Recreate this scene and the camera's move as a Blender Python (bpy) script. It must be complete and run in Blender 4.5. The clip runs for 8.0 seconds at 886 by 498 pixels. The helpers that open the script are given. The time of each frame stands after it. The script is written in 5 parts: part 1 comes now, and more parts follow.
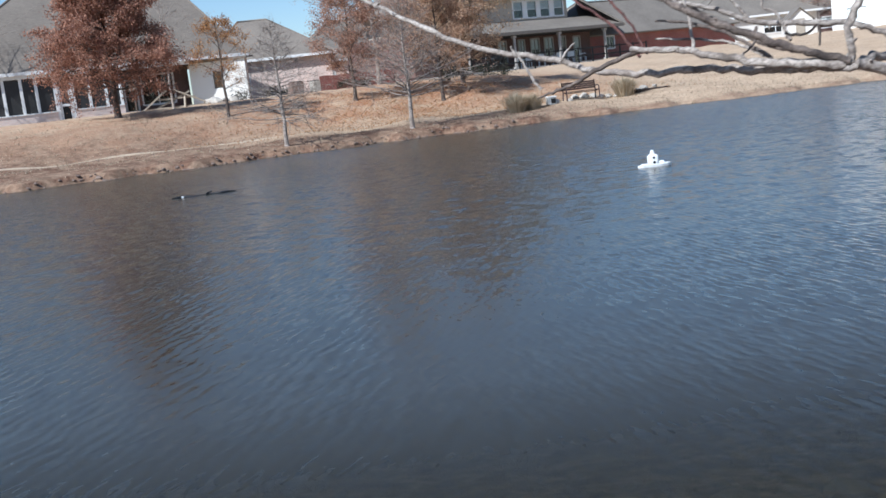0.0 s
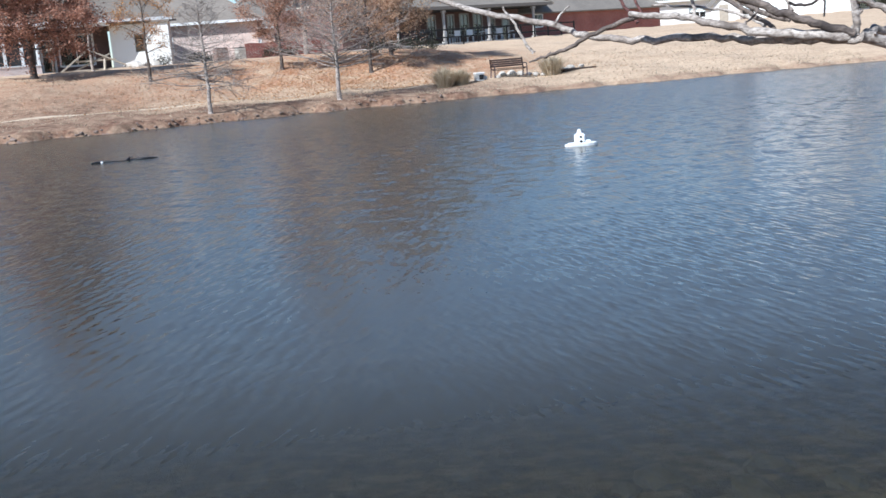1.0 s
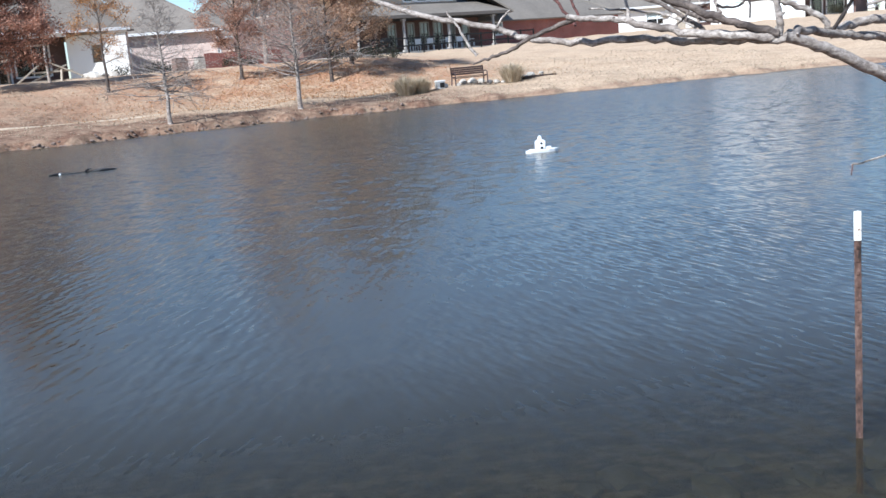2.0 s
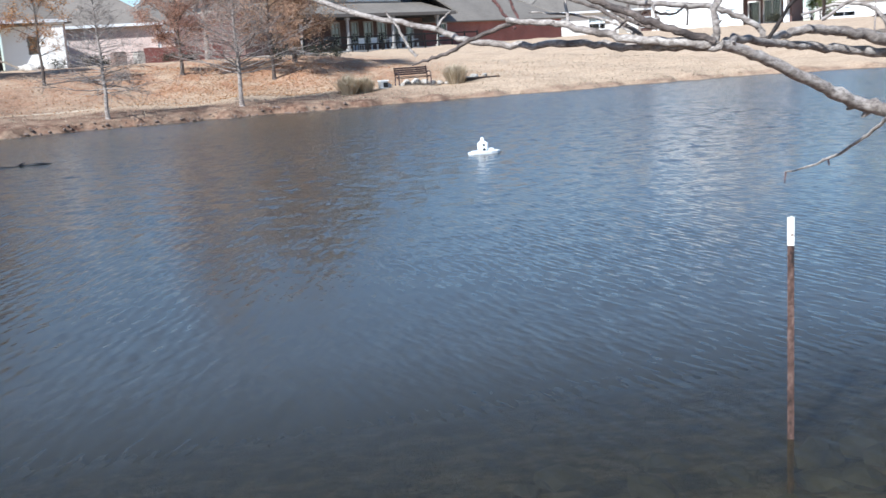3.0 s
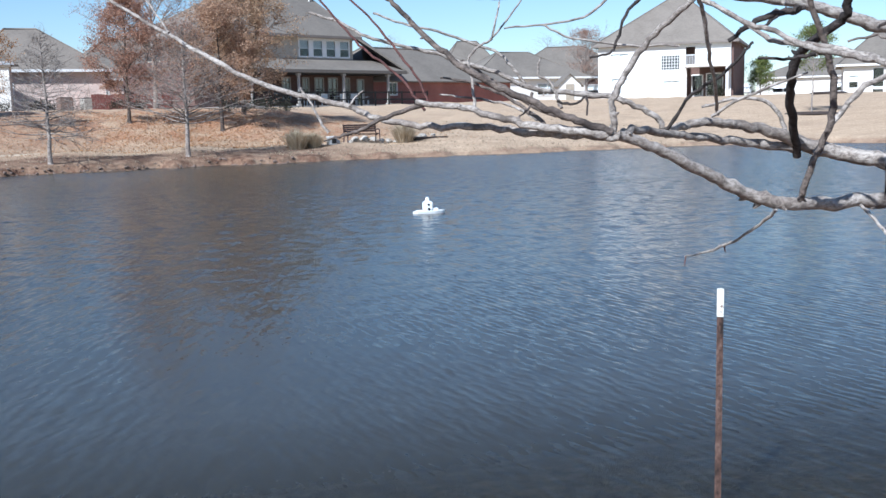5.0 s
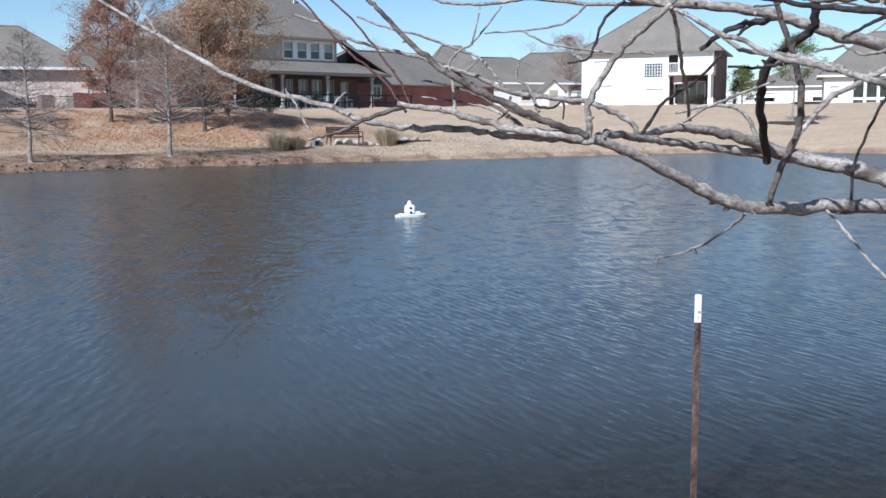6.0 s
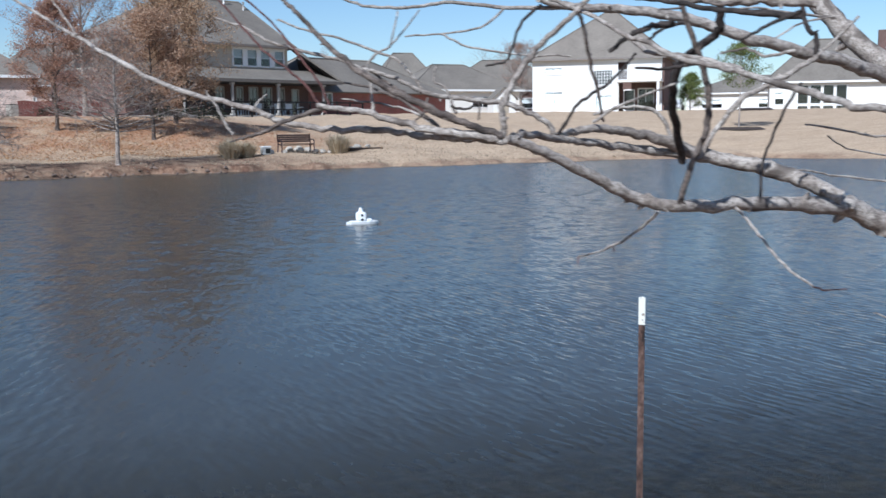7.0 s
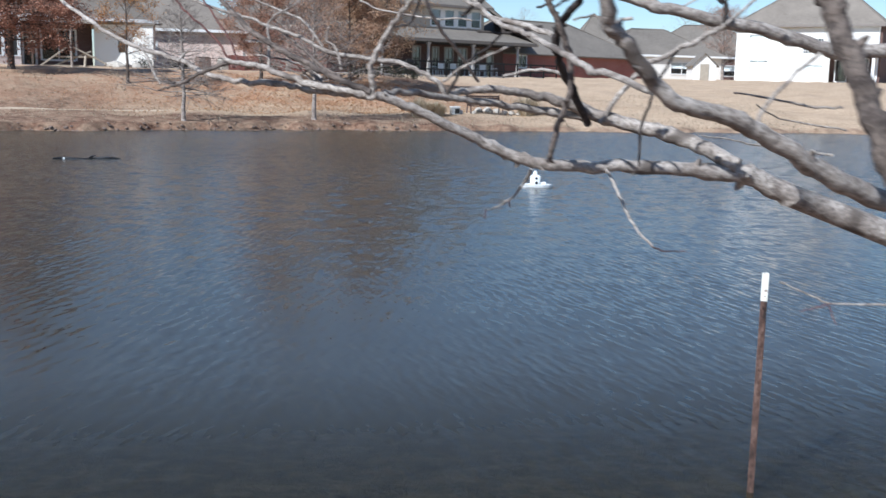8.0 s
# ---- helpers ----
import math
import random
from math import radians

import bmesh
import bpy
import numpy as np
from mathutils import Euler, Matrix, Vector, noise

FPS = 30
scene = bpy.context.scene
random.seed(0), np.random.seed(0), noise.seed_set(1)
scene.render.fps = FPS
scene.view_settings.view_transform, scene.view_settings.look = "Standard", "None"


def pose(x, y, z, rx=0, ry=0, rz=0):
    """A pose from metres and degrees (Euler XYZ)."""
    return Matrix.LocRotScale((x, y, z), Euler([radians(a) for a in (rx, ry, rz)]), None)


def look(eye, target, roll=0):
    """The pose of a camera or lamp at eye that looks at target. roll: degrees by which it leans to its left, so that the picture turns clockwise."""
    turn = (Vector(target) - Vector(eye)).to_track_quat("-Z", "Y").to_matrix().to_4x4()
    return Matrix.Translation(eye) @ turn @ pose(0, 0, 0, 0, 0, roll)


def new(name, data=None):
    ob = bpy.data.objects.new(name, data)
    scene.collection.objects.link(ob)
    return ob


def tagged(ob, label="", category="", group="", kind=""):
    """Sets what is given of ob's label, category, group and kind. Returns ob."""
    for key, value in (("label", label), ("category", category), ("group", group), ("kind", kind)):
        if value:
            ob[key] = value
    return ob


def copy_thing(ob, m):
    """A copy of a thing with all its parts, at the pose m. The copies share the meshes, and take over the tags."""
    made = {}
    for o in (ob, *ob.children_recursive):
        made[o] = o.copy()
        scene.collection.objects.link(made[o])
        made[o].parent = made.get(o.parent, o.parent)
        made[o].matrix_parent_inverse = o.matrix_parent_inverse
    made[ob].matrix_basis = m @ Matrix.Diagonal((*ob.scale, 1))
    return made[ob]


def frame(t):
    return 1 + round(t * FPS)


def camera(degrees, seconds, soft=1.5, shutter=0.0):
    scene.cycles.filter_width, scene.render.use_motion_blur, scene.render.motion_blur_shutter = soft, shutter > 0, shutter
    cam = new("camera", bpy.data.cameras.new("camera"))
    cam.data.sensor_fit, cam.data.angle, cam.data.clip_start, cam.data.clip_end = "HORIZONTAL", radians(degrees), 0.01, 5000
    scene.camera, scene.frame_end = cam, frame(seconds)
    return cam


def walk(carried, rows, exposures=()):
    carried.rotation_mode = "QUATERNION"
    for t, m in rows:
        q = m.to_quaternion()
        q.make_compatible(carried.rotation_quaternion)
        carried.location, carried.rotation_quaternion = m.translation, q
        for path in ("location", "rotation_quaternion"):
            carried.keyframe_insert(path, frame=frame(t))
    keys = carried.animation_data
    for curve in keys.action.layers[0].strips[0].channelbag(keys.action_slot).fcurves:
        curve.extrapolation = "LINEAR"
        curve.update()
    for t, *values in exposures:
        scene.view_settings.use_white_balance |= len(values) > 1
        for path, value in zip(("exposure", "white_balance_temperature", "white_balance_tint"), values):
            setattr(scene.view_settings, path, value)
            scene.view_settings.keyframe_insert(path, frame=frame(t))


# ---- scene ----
cam = camera(47.4, 8.0, soft=1.5, shutter=0.3)
PATH = [
    (0, (0.402, -0.122, 1.838), (0.454, 1.853, 1.526), -6.6),
    (0.5, (0.351, -0.095, 1.828), (0.431, 1.87, 1.466), -6.8),
    (1, (0.346, -0.09, 1.831), (0.544, 1.864, 1.455), -4.5),
    (1.5, (0.357, -0.099, 1.829), (0.593, 1.854, 1.468), -4.7),
    (1.7, (0.356, -0.12, 1.826), (0.605, 1.831, 1.463), -5.0),
    (2.8, (0.355, -0.125, 1.824), (0.709, 1.808, 1.451), -3.7),
    (3, (0.361, -0.116, 1.825), (0.745, 1.811, 1.451), -3.7),
    (3.5, (0.372, -0.119, 1.832), (0.824, 1.801, 1.503), -3.3),
    (4, (0.378, -0.127, 1.839), (0.849, 1.794, 1.547), -2.1),
    (4.5, (0.385, -0.144, 1.841), (0.884, 1.774, 1.571), -1.2),
    (4.7, (0.393, -0.138, 1.842), (0.892, 1.781, 1.576), -1.3),
    (5.8, (0.395, -0.159, 1.842), (0.912, 1.755, 1.579), -0.8),
    (6, (0.39, -0.165, 1.84), (0.925, 1.745, 1.582), -0.4),
    (6.5, (0.385, -0.164, 1.839), (0.944, 1.741, 1.597), -0.6),
    (7, (0.416, -0.19, 1.834), (1.04, 1.695, 1.589), -0.6),
    (7.2, (0.48, -0.208, 1.832), (1.122, 1.669, 1.573), -1.0),
    (7.4, (0.551, -0.228, 1.825), (1.017, 1.698, 1.552), -1.2),
    (7.5, (0.591, -0.225, 1.825), (0.971, 1.716, 1.527), 0.5),
    (7.6, (0.622, -0.24, 1.831), (0.921, 1.716, 1.534), 0.8),
    (7.8, (0.668, -0.285, 1.839), (0.912, 1.677, 1.534), 1.7),
    (8, (0.703, -0.347, 1.83), (0.963, 1.61, 1.512), 1.2),
]
EXPOSURES = [(0, 0.45), (0.5, 0.70), (1, 0.77), (1.5, 0.82), (3.0, 0.80), (3.5, 0.74), (4.5, 0.62), (6, 0.36), (6.5, 0.26), (7.4, 0.22), (8, 0.44)]
walk(cam, [(t, look(eye, target, roll)) for t, eye, target, roll in PATH], [(t, e, 5430 if t < 4.5 else 5300 if t < 7.5 else 5450, 8) for t, e in EXPOSURES])

# ---- world and sun ----
SUN_FROM = Vector((-0.75, -0.66, 0.90)).normalized()
world = bpy.data.worlds.new("world")
scene.world = world
world.use_nodes = True
wn = world.node_tree.nodes
sky = wn.new("ShaderNodeTexSky")
sky.sky_type, sky.sun_disc = "NISHITA", False
sky.sun_elevation = math.asin(SUN_FROM.z)
sky.sun_rotation = math.atan2(SUN_FROM.x, SUN_FROM.y)
sky.air_density, sky.dust_density, sky.ozone_density = 1.0, 0.15, 2.5
wn["Background"].inputs["Strength"].default_value = 0.085
world.node_tree.links.new(sky.outputs[0], wn["Background"].inputs["Color"])
sun = new("sun", bpy.data.lights.new("sun", "SUN"))
sun.data.energy, sun.data.angle, sun.data.color = 5.0, radians(0.55), (1.0, 0.94, 0.86)
sun.matrix_world = look(SUN_FROM * 60, (0, 0, 0))
scene.view_settings.exposure = 0.0


# ---- materials ----
class Nodes:
    """A short way to write node materials."""

    def __init__(self, name):
        self.mat = bpy.data.materials.new(name)
        self.mat.use_nodes = True
        self.tree = self.mat.node_tree
        self.bsdf = self.tree.nodes["Principled BSDF"]
        self.out = self.tree.nodes["Material Output"]
        self.where = self.add("ShaderNodeTexCoord").outputs["Object"]

    def add(self, kind, **inputs):
        n = self.tree.nodes.new(kind)
        for key, v in inputs.items():
            self.put(n.inputs[key.replace("_", " ")], v)
        return n

    def put(self, socket, v):
        if isinstance(v, bpy.types.NodeSocket):
            self.tree.links.new(v, socket)
        elif isinstance(v, tuple) and len(v) == 3 and socket.type == "RGBA":
            socket.default_value = (*v, 1)
        else:
            socket.default_value = v

    def noise(self, scale, detail=4.0, rough=0.6, vec=None, stretch=None):
        v = vec or self.where
        if stretch:
            v = self.add("ShaderNodeMapping", Vector=v, Scale=stretch).outputs[0]
        return self.add("ShaderNodeTexNoise", Vector=v, Scale=scale, Detail=detail, Roughness=rough).outputs["Fac"]

    def ramp(self, fac, *stops):
        n = self.tree.nodes.new("ShaderNodeValToRGB")
        e = n.color_ramp.elements
        while len(e) < len(stops):
            e.new(0.5)
        for el, (p, c) in zip(e, stops):
            el.position, el.color = p, (*c, 1) if isinstance(c, tuple) else (c, c, c, 1)
        self.put(n.inputs[0], fac)
        return n.outputs[0]

    def mix(self, fac, a, b, blend="MIX"):
        n = self.tree.nodes.new("ShaderNodeMix")
        n.data_type, n.blend_type = "RGBA", blend
        self.put(n.inputs[0], fac), self.put(n.inputs[6], a), self.put(n.inputs[7], b)
        return n.outputs[2]

    def bump(self, height, strength=0.3, distance=0.02, normal=None):
        n = self.add("ShaderNodeBump", Height=height, Strength=strength, Distance=distance)
        if normal:
            self.put(n.inputs["Normal"], normal)
        return n.outputs[0]

    def done(self, colour, rough=0.8, metal=0.0, normal=None, spec=0.4):
        for key, v in (("Base Color", colour), ("Roughness", rough), ("Metallic", metal), ("Specular IOR Level", spec)):
            self.put(self.bsdf.inputs[key], v)
        if normal:
            self.put(self.bsdf.inputs["Normal"], normal)
        return self.mat


def plain(name, colour, rough=0.7, metal=0.0, vary=0.25, scale=6.0, bump=0.1):
    """Paint, metal or plastic with slight dirt and grain."""
    n = Nodes(name)
    dark = tuple(c * (1 - vary) for c in colour)
    f = n.ramp(n.noise(scale, 6), (0.3, 0.0), (0.7, 1.0))
    return n.done(n.mix(f, dark, colour), n.ramp(n.noise(scale * 3), (0.3, max(rough - 0.1, 0.05)), (0.7, min(rough + 0.1, 1.0))), metal, n.bump(n.noise(scale * 8), bump, 0.004))


def brick_mat(name, a, b, joint):
    n = Nodes(name)
    flat = n.add("ShaderNodeCombineXYZ")
    sep = n.add("ShaderNodeSeparateXYZ", Vector=n.where)
    along = n.add("ShaderNodeMath", Value=sep.outputs[0])
    n.tree.links.new(sep.outputs[1], along.inputs[1])
    n.put(flat.inputs[0], along.outputs[0]), n.put(flat.inputs[1], sep.outputs[2])
    t = n.add("ShaderNodeTexBrick", Vector=flat.outputs[0], Color1=a, Color2=b, Mortar=joint, Scale=1.0, Mortar_Size=0.012, Brick_Width=0.23, Row_Height=0.08)
    stain = n.ramp(n.noise(0.7, 5), (0.3, 0.75), (0.7, 1.1))
    return n.done(n.mix(1.0, t.outputs["Color"], stain, "MULTIPLY"), 0.85, 0.0, n.bump(t.outputs["Fac"], -0.4, 0.008))


def shingle_mat(name, a, b):
    n = Nodes(name)
    sep = n.add("ShaderNodeSeparateXYZ", Vector=n.where)
    rows = n.add("ShaderNodeMath", Value=sep.outputs[2])
    rows.operation = "MULTIPLY"
    rows.inputs[1].default_value = 11.0
    saw = n.add("ShaderNodeMath", Value=rows.outputs[0])
    saw.operation = "FRACT"
    tabs = n.noise(3.5, 3, 0.7, stretch=(1, 1, 4))
    c = n.ramp(tabs, (0.25, a), (0.75, b))
    c = n.mix(n.ramp(n.noise(0.35, 4), (0.35, 0.0), (0.7, 0.5)), c, tuple(x * 1.3 for x in b))
    c = n.mix(n.ramp(saw.outputs[0], (0.0, 0.35), (0.15, 0.0)), c, tuple(x * 0.5 for x in a))
    return n.done(c, 0.92, 0.0, n.bump(saw.outputs[0], 0.5, 0.02))


def bark_mat(name, pale, dark, scale):
    n = Nodes(name)
    blotch = n.ramp(n.noise(scale * 0.35, 5, 0.65), (0.30, 0.0), (0.62, 1.0))
    grain = n.noise(scale * 2.2, 6, 0.7, stretch=(0.5, 1, 0.9))
    c = n.mix(blotch, dark, pale)
    c = n.mix(n.ramp(grain, (0.40, 0.75), (0.55, 0.0)), c, tuple(x * 0.6 for x in dark))
    c = n.mix(n.ramp(n.noise(scale * 0.12, 2), (0.60, 0.0), (0.66, 0.85)), c, tuple(x * 0.5 for x in dark))
    return n.done(c, 0.85, 0.0, n.bump(grain, 1.0, 0.35 / scale))


def leaf_mat(name, *colours):
    n = Nodes(name)
    isle = n.add("ShaderNodeNewGeometry").outputs["Random Per Island"]
    c = n.ramp(isle, *[(i / (len(colours) - 1), c) for i, c in enumerate(colours)])
    n.done(c, 0.7)
    thin = n.add("ShaderNodeBsdfTranslucent", Color=c)
    both = n.add("ShaderNodeMixShader", Fac=0.35)
    n.tree.links.new(n.bsdf.outputs[0], both.inputs[1])
    n.tree.links.new(thin.outputs[0], both.inputs[2])
    n.tree.links.new(both.outputs[0], n.out.inputs[0])
    return n.mat


def ground_mat():
    """Winter turf: straw lawn, patches of leaf litter, bare red-brown soil by the water, silt and stones under it."""
    n = Nodes("winter_turf")
    pos = n.where
    sep = n.add("ShaderNodeSeparateXYZ", Vector=pos)
    fine = n.noise(9.0, 8, 0.75)
    mid = n.noise(0.9, 5, 0.65)
    streak = n.noise(1.4, 5, 0.6, stretch=(0.35, 1.0, 1.0))
    straw = n.ramp(fine, (0.3, (0.30, 0.205, 0.135)), (0.55, (0.54, 0.405, 0.275)), (0.8, (0.73, 0.59, 0.43)))
    straw = n.mix(n.ramp(streak, (0.42, 0.0), (0.66, 0.35)), straw, (0.28, 0.19, 0.12))
    leaves = n.ramp(n.noise(14.0, 6, 0.8), (0.34, (0.15, 0.073, 0.045)), (0.5, (0.38, 0.205, 0.118)), (0.68, (0.57, 0.375, 0.23)))
    litter = n.add("ShaderNodeAttribute")
    litter.attribute_name = "litter"
    cover = n.add("ShaderNodeMath", Value=litter.outputs["Fac"])
    cover.operation = "MULTIPLY"
    n.put(cover.inputs[1], n.ramp(mid, (0.40, 0.12), (0.58, 0.95)))
    c = n.mix(cover.outputs[0], straw, leaves)
    soil = n.add("ShaderNodeAttribute")
    soil.attribute_name = "soil"
    earth = n.ramp(n.noise(4.0, 8, 0.7), (0.34, (0.045, 0.026, 0.019)), (0.50, (0.155, 0.085, 0.056)), (0.72, (0.30, 0.19, 0.125)))
    bare = n.add("ShaderNodeMath", Value=soil.outputs["Fac"])
    bare.operation = "MULTIPLY"
    n.put(bare.inputs[1], n.ramp(n.noise(1.1, 6, 0.7), (0.32, 0.4), (0.6, 1.0)))
    c = n.mix(bare.outputs[0], c, earth)
    bed = n.ramp(n.noise(3.2, 6, 0.6), (0.36, (0.02, 0.022, 0.018)), (0.5, (0.10, 0.085, 0.06)), (0.62, (0.24, 0.20, 0.15)))
    under = n.ramp(n.add("ShaderNodeMapRange", Value=sep.outputs[2], From_Min=-0.12, From_Max=-0.02).outputs[0], (0.0, 1.0), (1.0, 0.0))
    c = n.mix(under, c, bed)
    lumps = n.mix(0.5, n.noise(5.0, 8, 0.75), n.noise(26.0, 4, 0.7))
    return n.done(c, 0.95, 0.0, n.bump(lumps, 0.8, 0.08), 0.1)


def water_mat():
    """Murky pond water with wind ripples; the silt in it hides the bed all but in the shallows."""
    n = Nodes("pond_water")
    pos = n.add("ShaderNodeNewGeometry").outputs["Position"]

    def ripples(crest, along, across, detail, rough=0.5, bend=0.4):
        """Wavelets whose crests run at that angle from x, of that length and breadth in metres."""
        m = n.add("ShaderNodeMapping", Vector=pos, Rotation=(0, 0, radians(crest)), Scale=(along, across, 1))
        m.vector_type = "TEXTURE"
        return n.add("ShaderNodeTexNoise", Vector=m.outputs[0], Scale=1.0, Detail=detail, Roughness=rough, Distortion=bend).outputs["Fac"]

    def math_node(kind, a, b, c=0.0):
        m = n.tree.nodes.new("ShaderNodeMath")
        m.operation = kind
        for i, v in enumerate((a, b, c)):
            n.put(m.inputs[i], v)
        return m.outputs[0]

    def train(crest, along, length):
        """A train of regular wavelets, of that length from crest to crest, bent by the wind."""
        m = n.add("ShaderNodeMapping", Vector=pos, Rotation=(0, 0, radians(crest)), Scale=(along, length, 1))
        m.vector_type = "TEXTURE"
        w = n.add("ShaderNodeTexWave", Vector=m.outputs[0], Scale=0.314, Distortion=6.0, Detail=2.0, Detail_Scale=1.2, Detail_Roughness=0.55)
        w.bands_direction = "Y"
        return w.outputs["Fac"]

    def push(slope, crest, tex, amount):
        """Adds to the slope a wave train that runs square to its crests."""
        d = n.tree.nodes.new("ShaderNodeVectorMath")
        d.operation = "SCALE"
        d.inputs[0].default_value = (-math.sin(radians(crest)), math.cos(radians(crest)), 0)
        n.put(d.inputs["Scale"], math_node("MULTIPLY", math_node("SUBTRACT", tex, 0.5), amount))
        both = n.tree.nodes.new("ShaderNodeVectorMath")
        n.put(both.inputs[0], slope), n.put(both.inputs[1], d.outputs[0])
        return both.outputs[0]

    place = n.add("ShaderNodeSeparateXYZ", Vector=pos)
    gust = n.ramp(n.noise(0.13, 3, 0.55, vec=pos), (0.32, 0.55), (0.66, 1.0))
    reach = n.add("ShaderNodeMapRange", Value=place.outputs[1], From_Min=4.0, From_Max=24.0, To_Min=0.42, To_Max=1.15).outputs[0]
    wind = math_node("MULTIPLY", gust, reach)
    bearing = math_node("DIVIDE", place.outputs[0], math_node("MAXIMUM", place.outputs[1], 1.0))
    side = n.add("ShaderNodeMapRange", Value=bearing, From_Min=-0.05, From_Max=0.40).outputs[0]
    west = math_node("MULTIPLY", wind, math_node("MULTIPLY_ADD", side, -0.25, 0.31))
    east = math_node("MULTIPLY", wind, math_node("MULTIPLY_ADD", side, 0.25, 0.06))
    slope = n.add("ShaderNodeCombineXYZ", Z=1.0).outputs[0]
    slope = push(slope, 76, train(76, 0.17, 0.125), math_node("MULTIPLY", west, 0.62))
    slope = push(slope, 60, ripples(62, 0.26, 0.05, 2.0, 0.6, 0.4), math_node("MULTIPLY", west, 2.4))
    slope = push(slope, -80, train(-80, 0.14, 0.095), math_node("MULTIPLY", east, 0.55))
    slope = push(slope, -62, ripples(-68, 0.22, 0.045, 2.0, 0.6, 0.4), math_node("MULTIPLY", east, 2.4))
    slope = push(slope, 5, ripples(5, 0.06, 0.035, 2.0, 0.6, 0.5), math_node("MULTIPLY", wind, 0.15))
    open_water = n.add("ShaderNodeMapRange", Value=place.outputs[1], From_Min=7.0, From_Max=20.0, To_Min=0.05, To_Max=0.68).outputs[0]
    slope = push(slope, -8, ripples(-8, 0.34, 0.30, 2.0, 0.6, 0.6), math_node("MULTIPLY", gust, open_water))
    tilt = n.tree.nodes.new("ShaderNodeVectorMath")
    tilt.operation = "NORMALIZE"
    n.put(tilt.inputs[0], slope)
    calm = n.add("ShaderNodeMapRange", Value=place.outputs[1], From_Min=5.0, From_Max=28.0, To_Min=0.15, To_Max=0.22)
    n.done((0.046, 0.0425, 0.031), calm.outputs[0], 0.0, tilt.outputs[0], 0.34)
    n.bsdf.inputs["IOR"].default_value = 1.333
    n.bsdf.subsurface_method = "BURLEY"
    n.bsdf.inputs["Subsurface Weight"].default_value = 1.0
    n.bsdf.inputs["Subsurface Radius"].default_value = (1.0, 0.9, 0.7)
    n.bsdf.inputs["Subsurface Scale"].default_value = 0.3
    clear = n.add("ShaderNodeBsdfTransparent", Color=(0.62, 0.60, 0.46))
    shallow = n.add("ShaderNodeMapRange", Value=n.add("ShaderNodeSeparateXYZ", Vector=pos).outputs[1], From_Min=3.2, From_Max=6.0, To_Min=0.62, To_Max=0.0)
    both = n.add("ShaderNodeMixShader", Fac=shallow.outputs[0])
    n.tree.links.new(n.bsdf.outputs[0], both.inputs[1])
    n.tree.links.new(clear.outputs[0], both.inputs[2])
    n.tree.links.new(both.outputs[0], n.out.inputs[0])
    return n.mat


def glass_mat():
    n = Nodes("window_glass")
    n.done((0.75, 0.8, 0.82), 0.03, 0.0, n.bump(n.noise(0.6, 2), 0.05, 0.02), 0.5)
    n.bsdf.inputs["Transmission Weight"].default_value = 1.0
    return n.mat


def rust_mat():
    n = Nodes("rusty_steel")
    c = n.ramp(n.noise(22.0, 7, 0.7, stretch=(1, 1, 0.35)), (0.36, (0.022, 0.016, 0.014)), (0.5, (0.10, 0.056, 0.042)), (0.68, (0.25, 0.165, 0.13)))
    return n.done(c, 0.85, 0.2, n.bump(n.noise(60.0, 5), 0.6, 0.002))


def worn_white_mat():
    n = Nodes("chipped_white_paint")
    f = n.ramp(n.noise(45.0, 5, 0.7), (0.36, 0.0), (0.43, 1.0))
    return n.done(n.mix(f, (0.22, 0.15, 0.11), (0.72, 0.69, 0.60)), 0.6, 0.0, n.bump(f, 0.4, 0.001))


turf = ground_mat()
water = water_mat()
glass = glass_mat()
rust = rust_mat()
post_white = worn_white_mat()
bark = bark_mat("pale_grey_bark", (0.54, 0.475, 0.41), (0.215, 0.17, 0.138), 120.0)
# Darker copies of the bark; the black one has shade put into it.
brown_bark = bark_mat("dull_brown_bark", (0.24, 0.19, 0.155), (0.085, 0.065, 0.055), 130.0)
black_bark = bark_mat("shade_dark_bark", (0.075, 0.058, 0.05), (0.03, 0.024, 0.02), 90.0)
bud = bark_mat("red_twig_bark", (0.20, 0.085, 0.07), (0.09, 0.045, 0.04), 200.0)
tree_bark = bark_mat("grey_tree_bark", (0.44, 0.375, 0.32), (0.22, 0.175, 0.145), 9.0)
dark_bark = bark_mat("dark_tree_bark", (0.13, 0.10, 0.08), (0.06, 0.045, 0.035), 9.0)
rust_leaf = leaf_mat("rust_brown_leaves", (0.20, 0.093, 0.062), (0.36, 0.178, 0.115), (0.50, 0.28, 0.185))
red_leaf = leaf_mat("red_brown_leaves", (0.25, 0.128, 0.085), (0.40, 0.22, 0.148), (0.52, 0.34, 0.225))
orange_leaf = leaf_mat("orange_leaves", (0.26, 0.11, 0.035), (0.42, 0.20, 0.065), (0.50, 0.30, 0.13))
brown_leaf = leaf_mat("dull_brown_leaves", (0.27, 0.16, 0.098), (0.44, 0.275, 0.172), (0.56, 0.39, 0.26))
tan_leaf = leaf_mat("tan_leaves", (0.29, 0.18, 0.108), (0.46, 0.31, 0.19), (0.50, 0.365, 0.235))
green_leaf = leaf_mat("dull_green_leaves", (0.09, 0.12, 0.03), (0.16, 0.20, 0.05), (0.24, 0.25, 0.08))
clump_blade = leaf_mat("bleached_grass_blades", (0.36, 0.285, 0.185), (0.52, 0.43, 0.30), (0.62, 0.53, 0.39))
straw_blade = leaf_mat("dry_straw_blades", (0.30, 0.23, 0.15), (0.45, 0.36, 0.25), (0.56, 0.47, 0.34))
